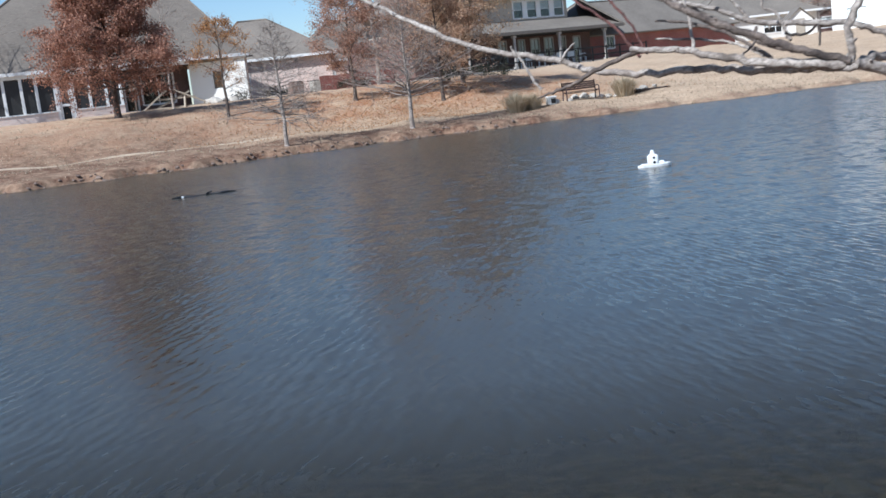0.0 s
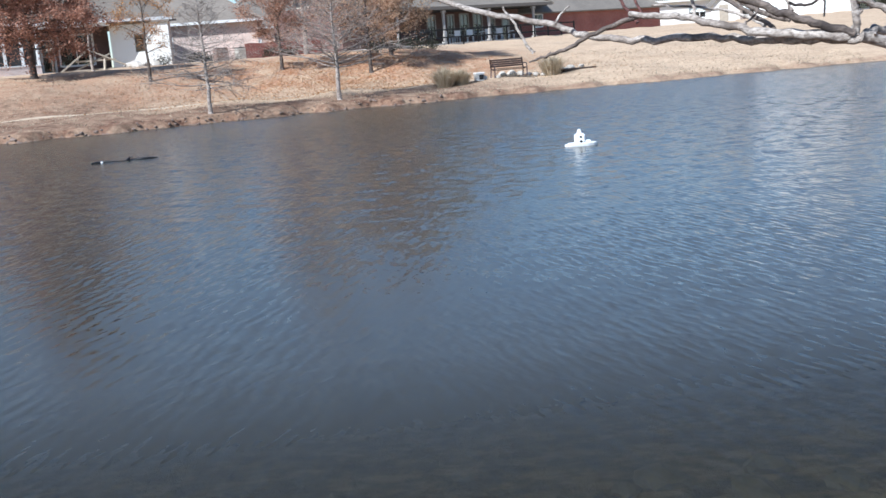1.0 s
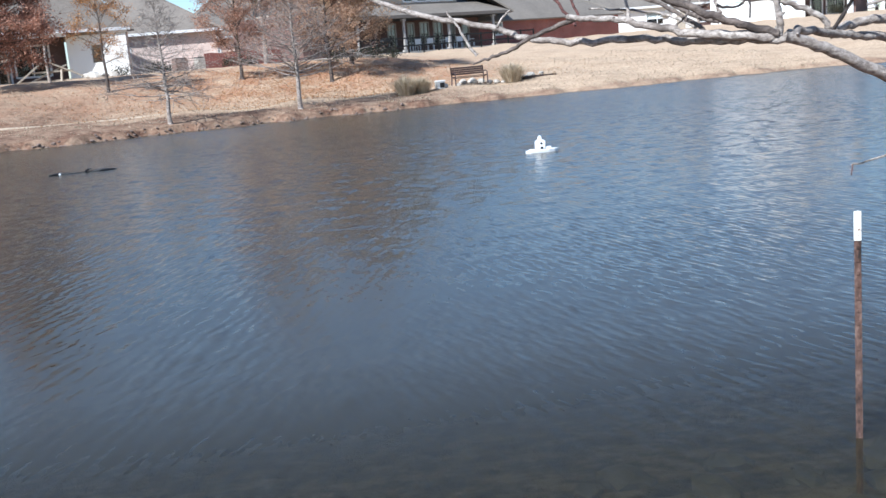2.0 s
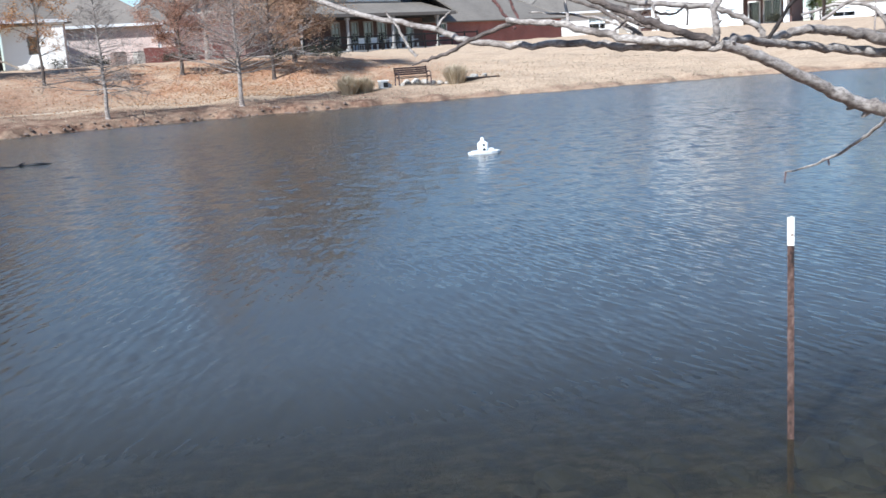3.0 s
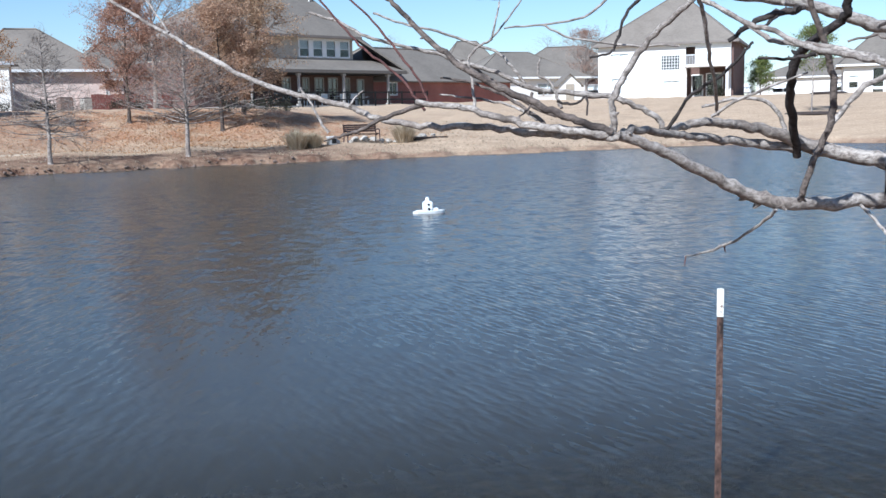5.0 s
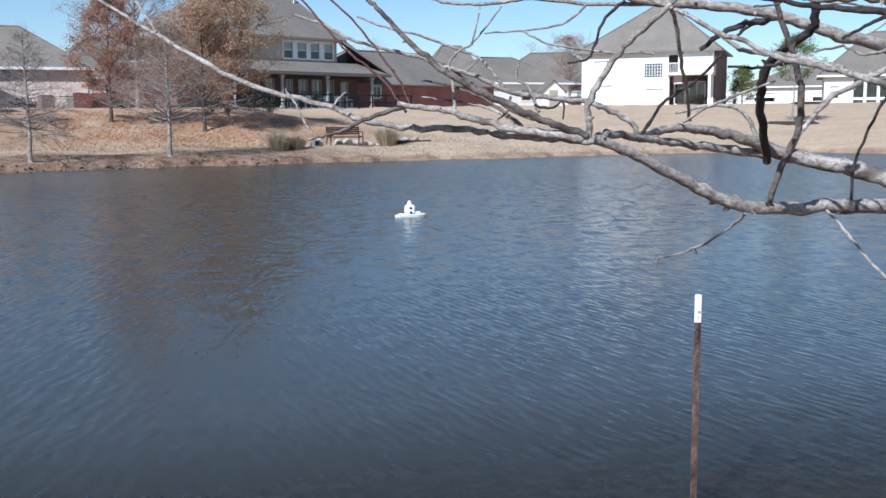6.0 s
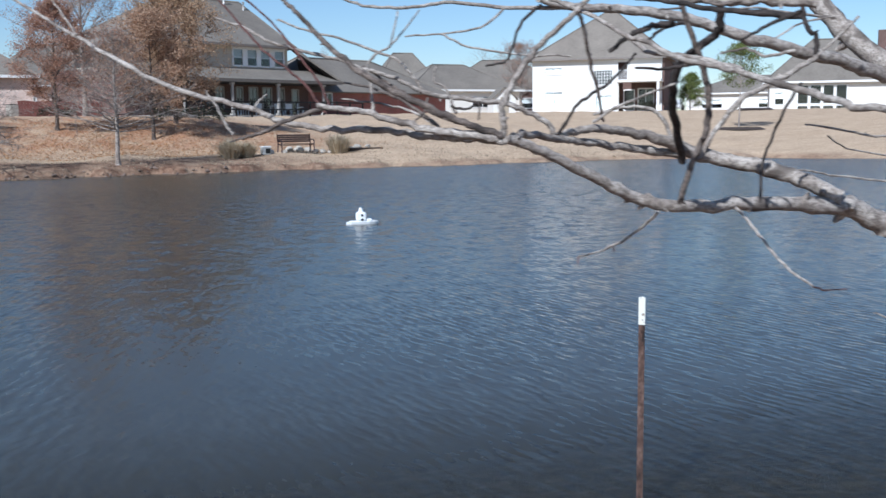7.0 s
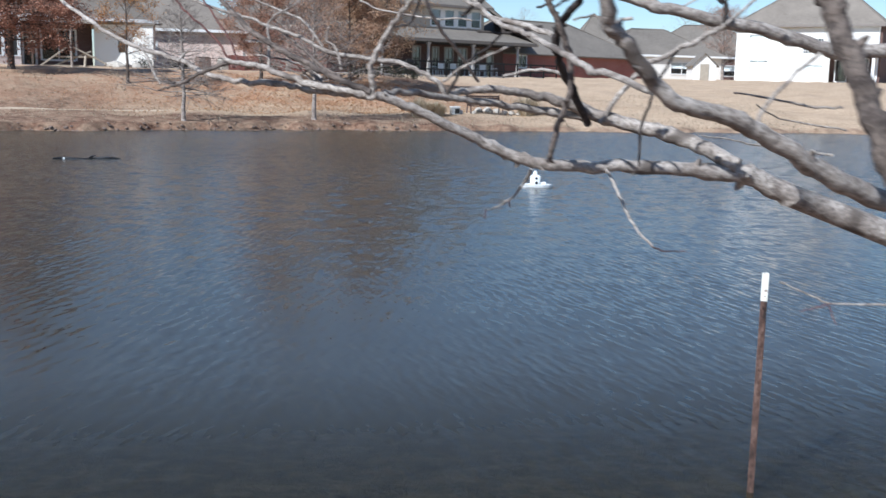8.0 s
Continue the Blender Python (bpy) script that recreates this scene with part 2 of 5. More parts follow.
pink_brick = brick_mat("pink_brick", (0.74, 0.55, 0.47), (0.66, 0.47, 0.39), (0.70, 0.63, 0.56))
red_brick = brick_mat("red_brick", (0.32, 0.088, 0.066), (0.25, 0.066, 0.05), (0.30, 0.20, 0.17))
# Brown brick of far houses; also brick with shade put into its colour.
brown_and_shade_brick = brick_mat("brown_brick_and_shade", (0.15, 0.075, 0.06), (0.11, 0.055, 0.045), (0.17, 0.13, 0.11))
siding = plain("taupe_siding", (0.47, 0.41, 0.33), 0.8, 0, 0.15, 1.2)
white_wall = plain("cream_white_wall", (0.75, 0.72, 0.66), 0.85, 0, 0.06, 0.8)
trim_white = plain("white_trim_paint", (0.80, 0.79, 0.76), 0.6, 0, 0.08, 2.0)
roof_grey = shingle_mat("weathered_grey_shingles", (0.118, 0.101, 0.084), (0.205, 0.178, 0.146))
roof_brown = shingle_mat("brown_grey_shingles", (0.135, 0.112, 0.091), (0.23, 0.198, 0.162))
eave_brown = plain("dull_brown_fascia", (0.22, 0.19, 0.165), 0.7, 0, 0.2, 2.0)
# White trim darkened: the porch's shade is put into this paint.
shaded_trim = plain("shaded_white_trim", (0.42, 0.39, 0.35), 0.7, 0, 0.15, 2.0)
black_metal = plain("black_metal", (0.02, 0.02, 0.02), 0.5, 0.3, 0.3, 8.0)
# Near-black tone that puts the shade of indoors into the colour.
unlit_dark = plain("unlit_interior_dark", (0.05, 0.048, 0.045), 0.9, 0, 0.3, 1.0)
blind = plain("white_blind", (0.78, 0.78, 0.76), 0.9, 0, 0.1, 2.0)
bench_brown = plain("dark_brown_painted_steel", (0.05, 0.028, 0.025), 0.55, 0.0, 0.3, 5.0)
foam_white = plain("white_foam_board", (0.86, 0.86, 0.84), 0.6, 0, 0.05, 8.0)
stone_silt = plain("silted_stone", (0.12, 0.11, 0.085), 0.9, 0, 0.6, 6.0, 0.5)
stone_pale = plain("pale_limestone", (0.52, 0.47, 0.40), 0.9, 0, 0.35, 5.0, 0.5)
stone_dark = plain("wet_brown_rock", (0.25, 0.18, 0.14), 0.8, 0, 0.5, 4.0, 0.6)
timber = plain("weathered_timber", (0.42, 0.36, 0.28), 0.85, 0, 0.3, 4.0, 0.3)
red_fence = plain("red_stained_wood", (0.26, 0.10, 0.08), 0.8, 0, 0.3, 3.0, 0.3)
mulch = plain("dark_bark_mulch", (0.07, 0.05, 0.04), 0.95, 0, 0.5, 6.0, 0.6)
gravel = plain("pale_trodden_path", (0.50, 0.39, 0.275), 0.95, 0, 0.25, 1.5, 0.5)
plastic_dark = plain("black_rubber", (0.012, 0.012, 0.014), 0.35, 0, 0.4, 3.0)
car_white = plain("white_car_paint", (0.75, 0.76, 0.77), 0.25, 0, 0.03, 1.0)


# ---- mesh helpers ----
def part(name, bm, material, parent=None, label=""):
    """Links a bmesh as one mesh object, under a thing or a part if one is given."""
    me = bpy.data.meshes.new(name)
    bm.to_mesh(me)
    bm.free()
    me.materials.append(material)
    ob = new(name, me)
    ob.parent = parent
    return tagged(ob, label)


def thing(name, m, label, category, group="", kind=""):
    ob = new(name)
    ob.matrix_world = m
    ob.empty_display_size = 0.2
    return tagged(ob, label, category, group, kind)


def box(bm, x0, x1, y0, y1, z0, z1, bevel=0.0):
    made = bmesh.ops.create_cube(bm, size=1)["verts"]
    for v in made:
        v.co = Vector(((x0 + x1) / 2 + v.co.x * (x1 - x0), (y0 + y1) / 2 + v.co.y * (y1 - y0), (z0 + z1) / 2 + v.co.z * (z1 - z0)))
    if bevel:
        bmesh.ops.bevel(bm, geom=list({e for v in made for e in v.link_edges}), offset=bevel, segments=2, affect="EDGES")
    return bm


def boxed(*a, bevel=0.0):
    return box(bmesh.new(), *a, bevel=bevel)


def beam(bm, a, b, wide, high):
    """A squared bar from a to b."""
    a, b = Vector(a), Vector(b)
    m = look(a, b)
    made = bmesh.ops.create_cube(bm, size=1)["verts"]
    for v in made:
        v.co = m @ Vector((v.co.x * wide, v.co.y * high, (v.co.z - 0.5) * (b - a).length))
    return bm


def tube(bm, points, radii, sides=6):
    """A round tapering tube along points."""
    rings, n = [], len(points)
    up = Vector((0.31, 0.17, 0.93))
    for i, (p, r) in enumerate(zip(points, radii)):
        d = (points[min(i + 1, n - 1)] - points[max(i - 1, 0)]).normalized()
        a = d.cross(up)
        if a.length < 0.05:
            a = d.cross(Vector((1, 0, 0)))
        a.normalize()
        b = d.cross(a)
        rings.append([bm.verts.new(p + (a * math.cos(t) + b * math.sin(t)) * r) for t in (2 * math.pi * k / sides for k in range(sides))])
    for r0, r1 in zip(rings, rings[1:]):
        for k in range(sides):
            bm.faces.new((r0[k], r0[(k + 1) % sides], r1[(k + 1) % sides], r1[k])).smooth = True
    bm.faces.new(rings[0])
    bm.faces.new(rings[-1][::-1])
    return bm


def slab(bm, corners, thick):
    """A flat sheet of any corners, with thickness downwards."""
    top = [bm.verts.new(c) for c in corners]
    low = [bm.verts.new(Vector(c) - Vector((0, 0, thick))) for c in corners]
    bm.faces.new(top)
    bm.faces.new(low[::-1])
    for i in range(len(top)):
        j = (i + 1) % len(top)
        bm.faces.new((top[j], top[i], low[i], low[j]))
    return bm


# ---- the lie of the land ----
SHORE = [(-120, 4), (-60, 20), (-38, 27), (-24, 32), (-13.8, 35.4), (-9.8, 36.6), (-4.3, 38.8), (1, 40.8), (6.9, 42.2), (13.3, 42.9), (20, 44.2), (26, 45.2), (31, 43.5), (40, 34), (50, 22), (70, 6)]
NEAR_Y = 2.0


def smooth(a, b, v):
    t = np.clip((v - a) / (b - a), 0, 1)
    return t * t * (3 - 2 * t)


def behind_shore(x, y):
    """Metres from the far shore, positive on land."""
    best = np.full(np.shape(x), 1e9)
    for (x0, y0), (x1, y1) in zip(SHORE, SHORE[1:]):
        dx, dy = x1 - x0, y1 - y0
        t = np.clip(((x - x0) * dx + (y - y0) * dy) / (dx * dx + dy * dy), 0, 1)
        best = np.minimum(best, np.hypot(x - x0 - t * dx, y - y0 - t * dy))
    line = np.interp(x, [p[0] for p in SHORE], [p[1] for p in SHORE])
    return np.where(y > line, best, -best)


LEFT = ((-60, -2.2), (-6, -1.6), (-1, -0.35), (-0.12, -0.12), (0.10, 0.24), (1.0, 0.36), (3.2, 0.48), (5.2, 0.62), (7.0, 1.05), (9.5, 1.80), (12.5, 2.18), (16, 2.36), (22, 2.46), (40, 2.66), (90, 3.2), (400, 5))
RIGHT = ((-60, -2.2), (-6, -1.6), (-1, -0.3), (-0.15, -0.08), (0.25, 0.12), (1.2, 0.30), (3.2, 0.50), (5.0, 0.68), (9, 1.05), (16, 1.62), (25, 2.25), (34, 2.62), (50, 2.95), (90, 3.3), (400, 5))


def height(x, y):
    x, y = np.asarray(x, float), np.asarray(y, float)
    wob = 0.35 * np.sin(x * 1.7 + np.sin(x * 0.6) * 2) + 0.2 * np.sin(x * 4.3 + 1.0)
    s = behind_shore(x, y) + wob * smooth(3, 0, np.abs(behind_shore(x, y)))
    zl = np.interp(s, *zip(*LEFT))
    zr = np.interp(s, *zip(*RIGHT))
    z = zl + (zr - zl) * smooth(3, 13, x)
    near = np.interp(y, (-80, -6, 1.0, NEAR_Y, 3.6, 5.5, 9, 16), (1.2, 0.6, 0.18, 0.0, -0.22, -0.55, -1.1, -2.2))
    z = np.where(y < 16, np.maximum(z, near), z)
    lumps = 0.05 * np.sin(x * 0.9 + y * 0.7) + 0.04 * np.sin(x * 1.9 - y * 1.3 + 2)
    return z + lumps * smooth(0.5, 4, np.abs(s)) * smooth(30, 34, y)


def axis(*runs):
    out = []
    for a, b, n in runs:
        out += list(np.linspace(a, b, n, endpoint=False))
    return np.array(out)


gx = axis((-900, -120, 12), (-120, -30, 30), (-30, 34, 190), (34, 130, 48), (130, 901, 14))
gy = axis((-200, -4, 14), (-4, 8, 40), (8, 30, 14), (30, 35, 14), (35, 50, 110), (50, 75, 60), (75, 130, 28), (130, 1400, 18))
GX, GY = np.meshgrid(gx, gy)
GZ = height(GX, GY)
me = bpy.data.meshes.new("ground")
nx, ny = len(gx), len(gy)
quads = [(j * nx + i, j * nx + i + 1, (j + 1) * nx + i + 1, (j + 1) * nx + i) for j in range(ny - 1) for i in range(nx - 1)]
me.from_pydata(np.stack([GX.ravel(), GY.ravel(), GZ.ravel()], 1).tolist(), [], quads)
S = behind_shore(GX, GY)
litter = smooth(4.5, 7.5, S) * smooth(26, 14, S) * smooth(15, 7, GX) * (0.6 + 0.4 * smooth(-12, -4, GX))
soil = 0.9 * smooth(4.2, 2.4, S) * smooth(12, 5, GX) * (GY > 20) + 0.95 * smooth(14, 4, S) * smooth(-2, -10, GX) * (GY > 20) + 0.7 * smooth(0.9, 0.2, S) * (GY > 20)
# Unseen near bank set to dark soil to cut light bounced onto limbs.
soil = soil + (GY < 12)
for key, v in (("litter", litter), ("soil", np.clip(soil, 0, 1))):
    me.attributes.new(key, "FLOAT", "POINT").data.foreach_set("value", v.ravel())
me.polygons.foreach_set("use_smooth", [True] * len(quads))
me.materials.append(turf)
ground = tagged(new("ground", me), "straw-coloured winter turf sloping down to the pond", "ground", kind="structure")


def on_ground(x, y, sink=0.0):
    return float(height(x, y)) - sink


bm = bmesh.new()
bmesh.ops.create_grid(bm, x_segments=1, y_segments=1, size=1)
for v in bm.verts:
    v.co = Vector((v.co.x * 140, 25 + v.co.y * 26, 0))
pond = tagged(part("water", bm, water), "murky blue-grey pond water rippled by wind", "water", kind="structure")

# trodden path along the bank
bm = bmesh.new()
last = None
for i in range(150):
    x = -34 + i * 0.28
    line = float(np.interp(x, [p[0] for p in SHORE], [p[1] for p in SHORE]))
    row = []
    for off in (4.75, 4.95, 5.15):
        px, py = x - off * 0.4 + 0.1 * math.sin(i * 0.31), line + off * 0.92 + 0.12 * math.sin(i * 0.17)
        row.append(bm.verts.new((px, py, on_ground(px, py) + (0.02 if off == 4.95 else 0.002))))
    if last:
        for k in range(2):
            bm.faces.new((last[k], row[k], row[k + 1], last[k + 1])).smooth = True
    last = row
tagged(part("footpath", bm, gravel), "pale trodden footpath along the grassy bank", "path", kind="structure")


# ---- trees ----
def grow(rng, bm, base, way, length, r, depth, spread, droop, ends, sides=5):
    """One limb and its side shoots; the ends of the last shoots are gathered."""
    n = 4 if depth > 1 else 3
    pts, p, d = [base], base.copy(), way.normalized()
    for i in range(n):
        d = (d + Vector((rng.uniform(-1, 1), rng.uniform(-1, 1), rng.uniform(-1, 1))) * 0.14 + Vector((0, 0, droop))).normalized()
        p = p + d * (length / n)
        pts.append(p.copy())
    tube(bm, pts, [max(r * (1 - 0.7 * i / n), 0.0045) for i in range(n + 1)], sides)
    if depth == 0:
        ends.extend(pts[1:])
        return
    for i in range(rng.randint(3, 5)):
        t = rng.uniform(0.3, 1.0) * n
        k = min(int(t), n - 1)
        q = pts[k].lerp(pts[k + 1], t - k)
        side = Vector((rng.uniform(-1, 1), rng.uniform(-1, 1), rng.uniform(-0.5, 0.8))).normalized()
        grow(rng, bm, q, d * (1 - spread) + side * spread, length * rng.uniform(0.4, 0.65), r * 0.45, depth - 1, spread, droop, ends, 3 if depth < 2 else 4)
    ends.append(pts[-1])


def leaves_on(rng, bm, ends, each, size, scatter):
    """Small bent leaves round the shoots' ends."""
    for e in ends:
        for _ in range(each):
            c = e + Vector((rng.gauss(0, scatter), rng.gauss(0, scatter), rng.gauss(0, scatter * 0.8)))
            a = Vector((rng.uniform(-1, 1), rng.uniform(-1, 1), rng.uniform(-1, 1))).normalized()
            b = a.cross(Vector((rng.uniform(-1, 1), rng.uniform(-1, 1), rng.uniform(-1, 1)))).normalized()
            s = size * rng.uniform(0.6, 1.3)
            v = [bm.verts.new(c + q) for q in (a * -s, b * s * 0.5, a * s, b * -s * 0.5 + a.cross(b) * s * 0.25)]
            bm.faces.new(v[:3]), bm.faces.new((v[0], v[2], v[3]))


def tree(name, x, y, tall, bole, crown, r, seed, label, leaf=None, each=2, size=0.09, shape="cone", depth=2, limbs=26, rise=0.25, wood=None, droop=0.0, z=None, start=None):
    """A tree: flared trunk, limbs up its length and, where it holds them, leaves. bole: height of the lowest limb; crown: half its width."""
    rng = random.Random(seed)
    wood = wood or tree_bark
    ob = thing(name, pose(x, y, on_ground(x, y, 0.06) if z is None else z), label, "tree", "trees on the bank")
    bm = bmesh.new()
    steps = 9
    pts, rad = [], []
    lean = Vector((rng.uniform(-1, 1), rng.uniform(-1, 1), 0)) * 0.012 * tall
    for i in range(steps + 1):
        t = i / steps
        pts.append(lean * t * t + Vector((rng.gauss(0, 0.02), rng.gauss(0, 0.02), t * tall)) * (1 if i else 0))
        rad.append(r * (1 - 0.93 * t ** 0.9) + 0.004)
    pts.insert(1, pts[0].lerp(pts[1], 0.12))
    pts.insert(2, pts[0].lerp(pts[2], 0.35))
    rad[0:1] = [r * 1.75, r * 1.2, r * 1.02]
    part("trunk", tube(bm, pts, rad, 10), wood, ob)
    ends, bm = [], bmesh.new()
    for i in range(limbs):
        t = bole / tall + (1 - bole / tall) * (i + rng.random()) / limbs
        p = lean * t * t + Vector((0, 0, t * tall * 0.985))
        u = (t - bole / tall) / (1 - bole / tall)
        reach = crown * {"cone": 1.05 - 0.92 * u, "round": math.sin(math.pi * (0.18 + 0.8 * u)) ** 0.7, "egg": math.sin(math.pi * (0.3 + 0.66 * u)) ** 0.8}[shape]
        ang = i * 2.39996 + rng.uniform(-0.4, 0.4)
        way = Vector((math.cos(ang), math.sin(ang), rise + 0.6 * u + rng.uniform(-0.15, 0.2)))
        grow(rng, bm, p, way, max(reach, 0.15) * rng.uniform(0.8, 1.12), max(r * 0.30 * (1.05 - u), 0.014), depth, 0.55, droop, ends)
    part("crown", bm, wood, ob, "bare branching twigs" if not leaf else "")
    if leaf:
        bm = bmesh.new()
        leaves_on(rng, bm, ends, each, size, 0.03 + size * 2.2)
        part("foliage", bm, leaf, ob, "clusters of dry autumn leaves")
    return ob


tree("cypress_tree", -4.15, 39.8, 4.8, 1.0, 1.75, 0.085, 3, "leafless young cypress with level grey branches by the water", None, shape="cone", limbs=95, rise=0.0, droop=-0.01)
tree("cypress_tree", 0.84, 42.0, 5.3, 1.35, 2.5, 0.10, 5, "nearly bare young cypress with a pale flared trunk by the water", red_leaf, 1, 0.03, shape="cone", limbs=92, rise=0.08, droop=0.0)
tree("maple_tree", -7.45, 47.1, 4.3, 1.3, 1.35, 0.075, 8, "young tree with thinning orange leaves on the slope", orange_leaf, 6, 0.036, shape="round", limbs=20, rise=0.5, wood=dark_bark)
tree("maple_tree", -1.67, 49.7, 5.6, 1.0, 1.75, 0.09, 12, "slender tree with sparse red-brown leaves on the slope", red_leaf, 14, 0.037, shape="egg", limbs=38, rise=0.45, wood=dark_bark)
tree("oak_tree", 2.57, 49.4, 5.6, 1.2, 1.9, 0.095, 14, "young oak holding tan and brown leaves on the slope", brown_leaf, 13, 0.042, shape="round", limbs=42, rise=0.35, wood=dark_bark)
tree("oak_tree", 3.85, 53.2, 6.5, 0.8, 2.3, 0.12, 17, "broad oak holding tan leaves beside the patio fence", tan_leaf, 13, 0.05, shape="round", limbs=48, rise=0.35, wood=dark_bark)
tree("pin_oak_tree", -13.1, 49.5, 8.4, 1.45, 2.85, 0.16, 21, "dense pyramid-shaped oak with rust-brown leaves", rust_leaf, 23, 0.055, shape="cone", limbs=84, rise=0.02, wood=dark_bark)
tree("ash_tree", -0.6, 60.0, 9.5, 2.0, 3.0, 0.15, 25, "tall thin tree with a few brown leaves behind the slope", brown_leaf, 9, 0.036, shape="egg", limbs=62, rise=0.7)
tree("bare_tree", -24.5, 60.0, 8.0, 2.5, 3.0, 0.14, 28, "tall leafless tree beside the brick house", None, shape="egg", limbs=26, rise=0.7)
tree("bare_tree", -11.8, 56.0, 6.8, 2.0, 1.8, 0.07, 29, "thin leafless tree before the house roof", None, shape="egg", limbs=22, rise=0.7)
tree("bare_tree", 47.5, 112.0, 7.6, 1.5, 3.0, 0.2, 31, "bare reddish tree behind the far roofs", red_leaf, 3, 0.05, shape="round", limbs=60, rise=0.6)
tree("bare_tree", 58.0, 135.0, 8.5, 2.0, 2.6, 0.2, 33, "bare grey tree behind the white house", None, shape="egg", limbs=32, rise=0.6)
far = tree("bare_tree", -3.0, 118.0, 9.0, 2.2, 3.0, 0.2, 41, "bare grey tree in the distance behind the roofs", None, shape="egg", limbs=30, rise=0.6)
for x, y, t, s in ((4.0, 128, 70, 1.0), (12.0, 136, 150, 0.9), (30.0, 140, 30, 1.0), (54.0, 142, 200, 0.95), (74.0, 140, 290, 1.0), (-14.0, 122, 110, 1.0), (-34.0, 112, 250, 1.1), (92.0, 134, 20, 1.0)):
    copy_thing(far, pose(x, y, on_ground(x, y, 0.1), rz=t))
tree("young_pine", 38.0, 54.2, 5.0, 2.7, 1.3, 0.06, 35, "young pine with thin green foliage in a mulch ring", green_leaf, 6, 0.05, shape="round", limbs=22, rise=0.5)
tree("evergreen_shrub", 61.2, 97.0, 3.7, 0.3, 1.4, 0.08, 37, "rounded yellow-green evergreen shrub by the lawn", green_leaf, 6, 0.075, shape="egg", limbs=26, rise=0.6)


# ---- buildings ----
def pierced(bm, x0, x1, z0, z1, y, thick, holes):
    """A wall across x and z with openings (x0, x1, z0, z1) right through it."""
    xs = sorted({x0, x1, *[h[0] for h in holes], *[h[1] for h in holes]})
    zs = sorted({z0, z1, *[h[2] for h in holes], *[h[3] for h in holes]})
    solid = {}
    for i in range(len(xs) - 1):
        for k in range(len(zs) - 1):
            cx, cz = (xs[i] + xs[i + 1]) / 2, (zs[k] + zs[k + 1]) / 2
            solid[i, k] = not any(h[0] < cx < h[1] and h[2] < cz < h[3] for h in holes)

    def face(*co):
        bm.faces.new([bm.verts.new(c) for c in co])

    for (i, k), full in solid.items():
        if not full:
            continue
        a, b, c, d = xs[i], xs[i + 1], zs[k], zs[k + 1]
        face((a, y, c), (b, y, c), (b, y, d), (a, y, d))
        face((b, y + thick, c), (a, y + thick, c), (a, y + thick, d), (b, y + thick, d))
        for di, dk, e in ((-1, 0, ((a, c), (a, d))), (1, 0, ((b, d), (b, c))), (0, -1, ((b, c), (a, c))), (0, 1, ((a, d), (b, d)))):
            if not solid.get((i + di, k + dk), False):
                (p, q), (s, t) = e
                face((p, y, q), (s, y, t), (s, y + thick, t), (p, y + thick, q))
    bmesh.ops.remove_doubles(bm, verts=bm.verts, dist=0.001)
    return bm


def window(house, x0, x1, z0, z1, y, bars=(1, 2), shade=True, name="window", frame_mat=None, label="white-framed window"):
    """A framed window in an opening whose outer face is at y."""
    f = 0.085
    bm = bmesh.new()
    box(bm, x0 - 0.03, x0 + f, y - 0.04, y + 0.08, z0, z1), box(bm, x1 - f, x1 + 0.03, y - 0.04, y + 0.08, z0, z1)
    box(bm, x0 + f, x1 - f, y - 0.04, y + 0.08, z1 - f, z1 + 0.03), box(bm, x0 + f, x1 - f, y - 0.06, y + 0.08, z0 - 0.03, z0 + f)
    w = part(name, bm, frame_mat or trim_white, house, label)
    for i in range(1, bars[0]):
        c = x0 + (x1 - x0) * i / bars[0]
        part("glazing_bar", boxed(c - 0.025, c + 0.025, y - 0.02, y + 0.05, z0 + f, z1 - f), frame_mat or trim_white, w)
    for k in range(1, bars[1]):
        c = z0 + (z1 - z0) * k / bars[1]
        part("glazing_bar", boxed(x0 + f, x1 - f, y - 0.015, y + 0.055, c - 0.025, c + 0.025), frame_mat or trim_white, w)
    pane = part("pane", boxed(x0 + f, x1 - f, y + 0.02, y + 0.03, z0 + f, z1 - f), glass, w)
    pane.visible_shadow = False
    if shade:
        part("blind", boxed(x0 + f, x1 - f, y + 0.10, y + 0.115, z0 + (z1 - z0) * (0.02 if shade == "full" else 0.48), z1 - f), blind, w, "white half-lowered blind")
    return w


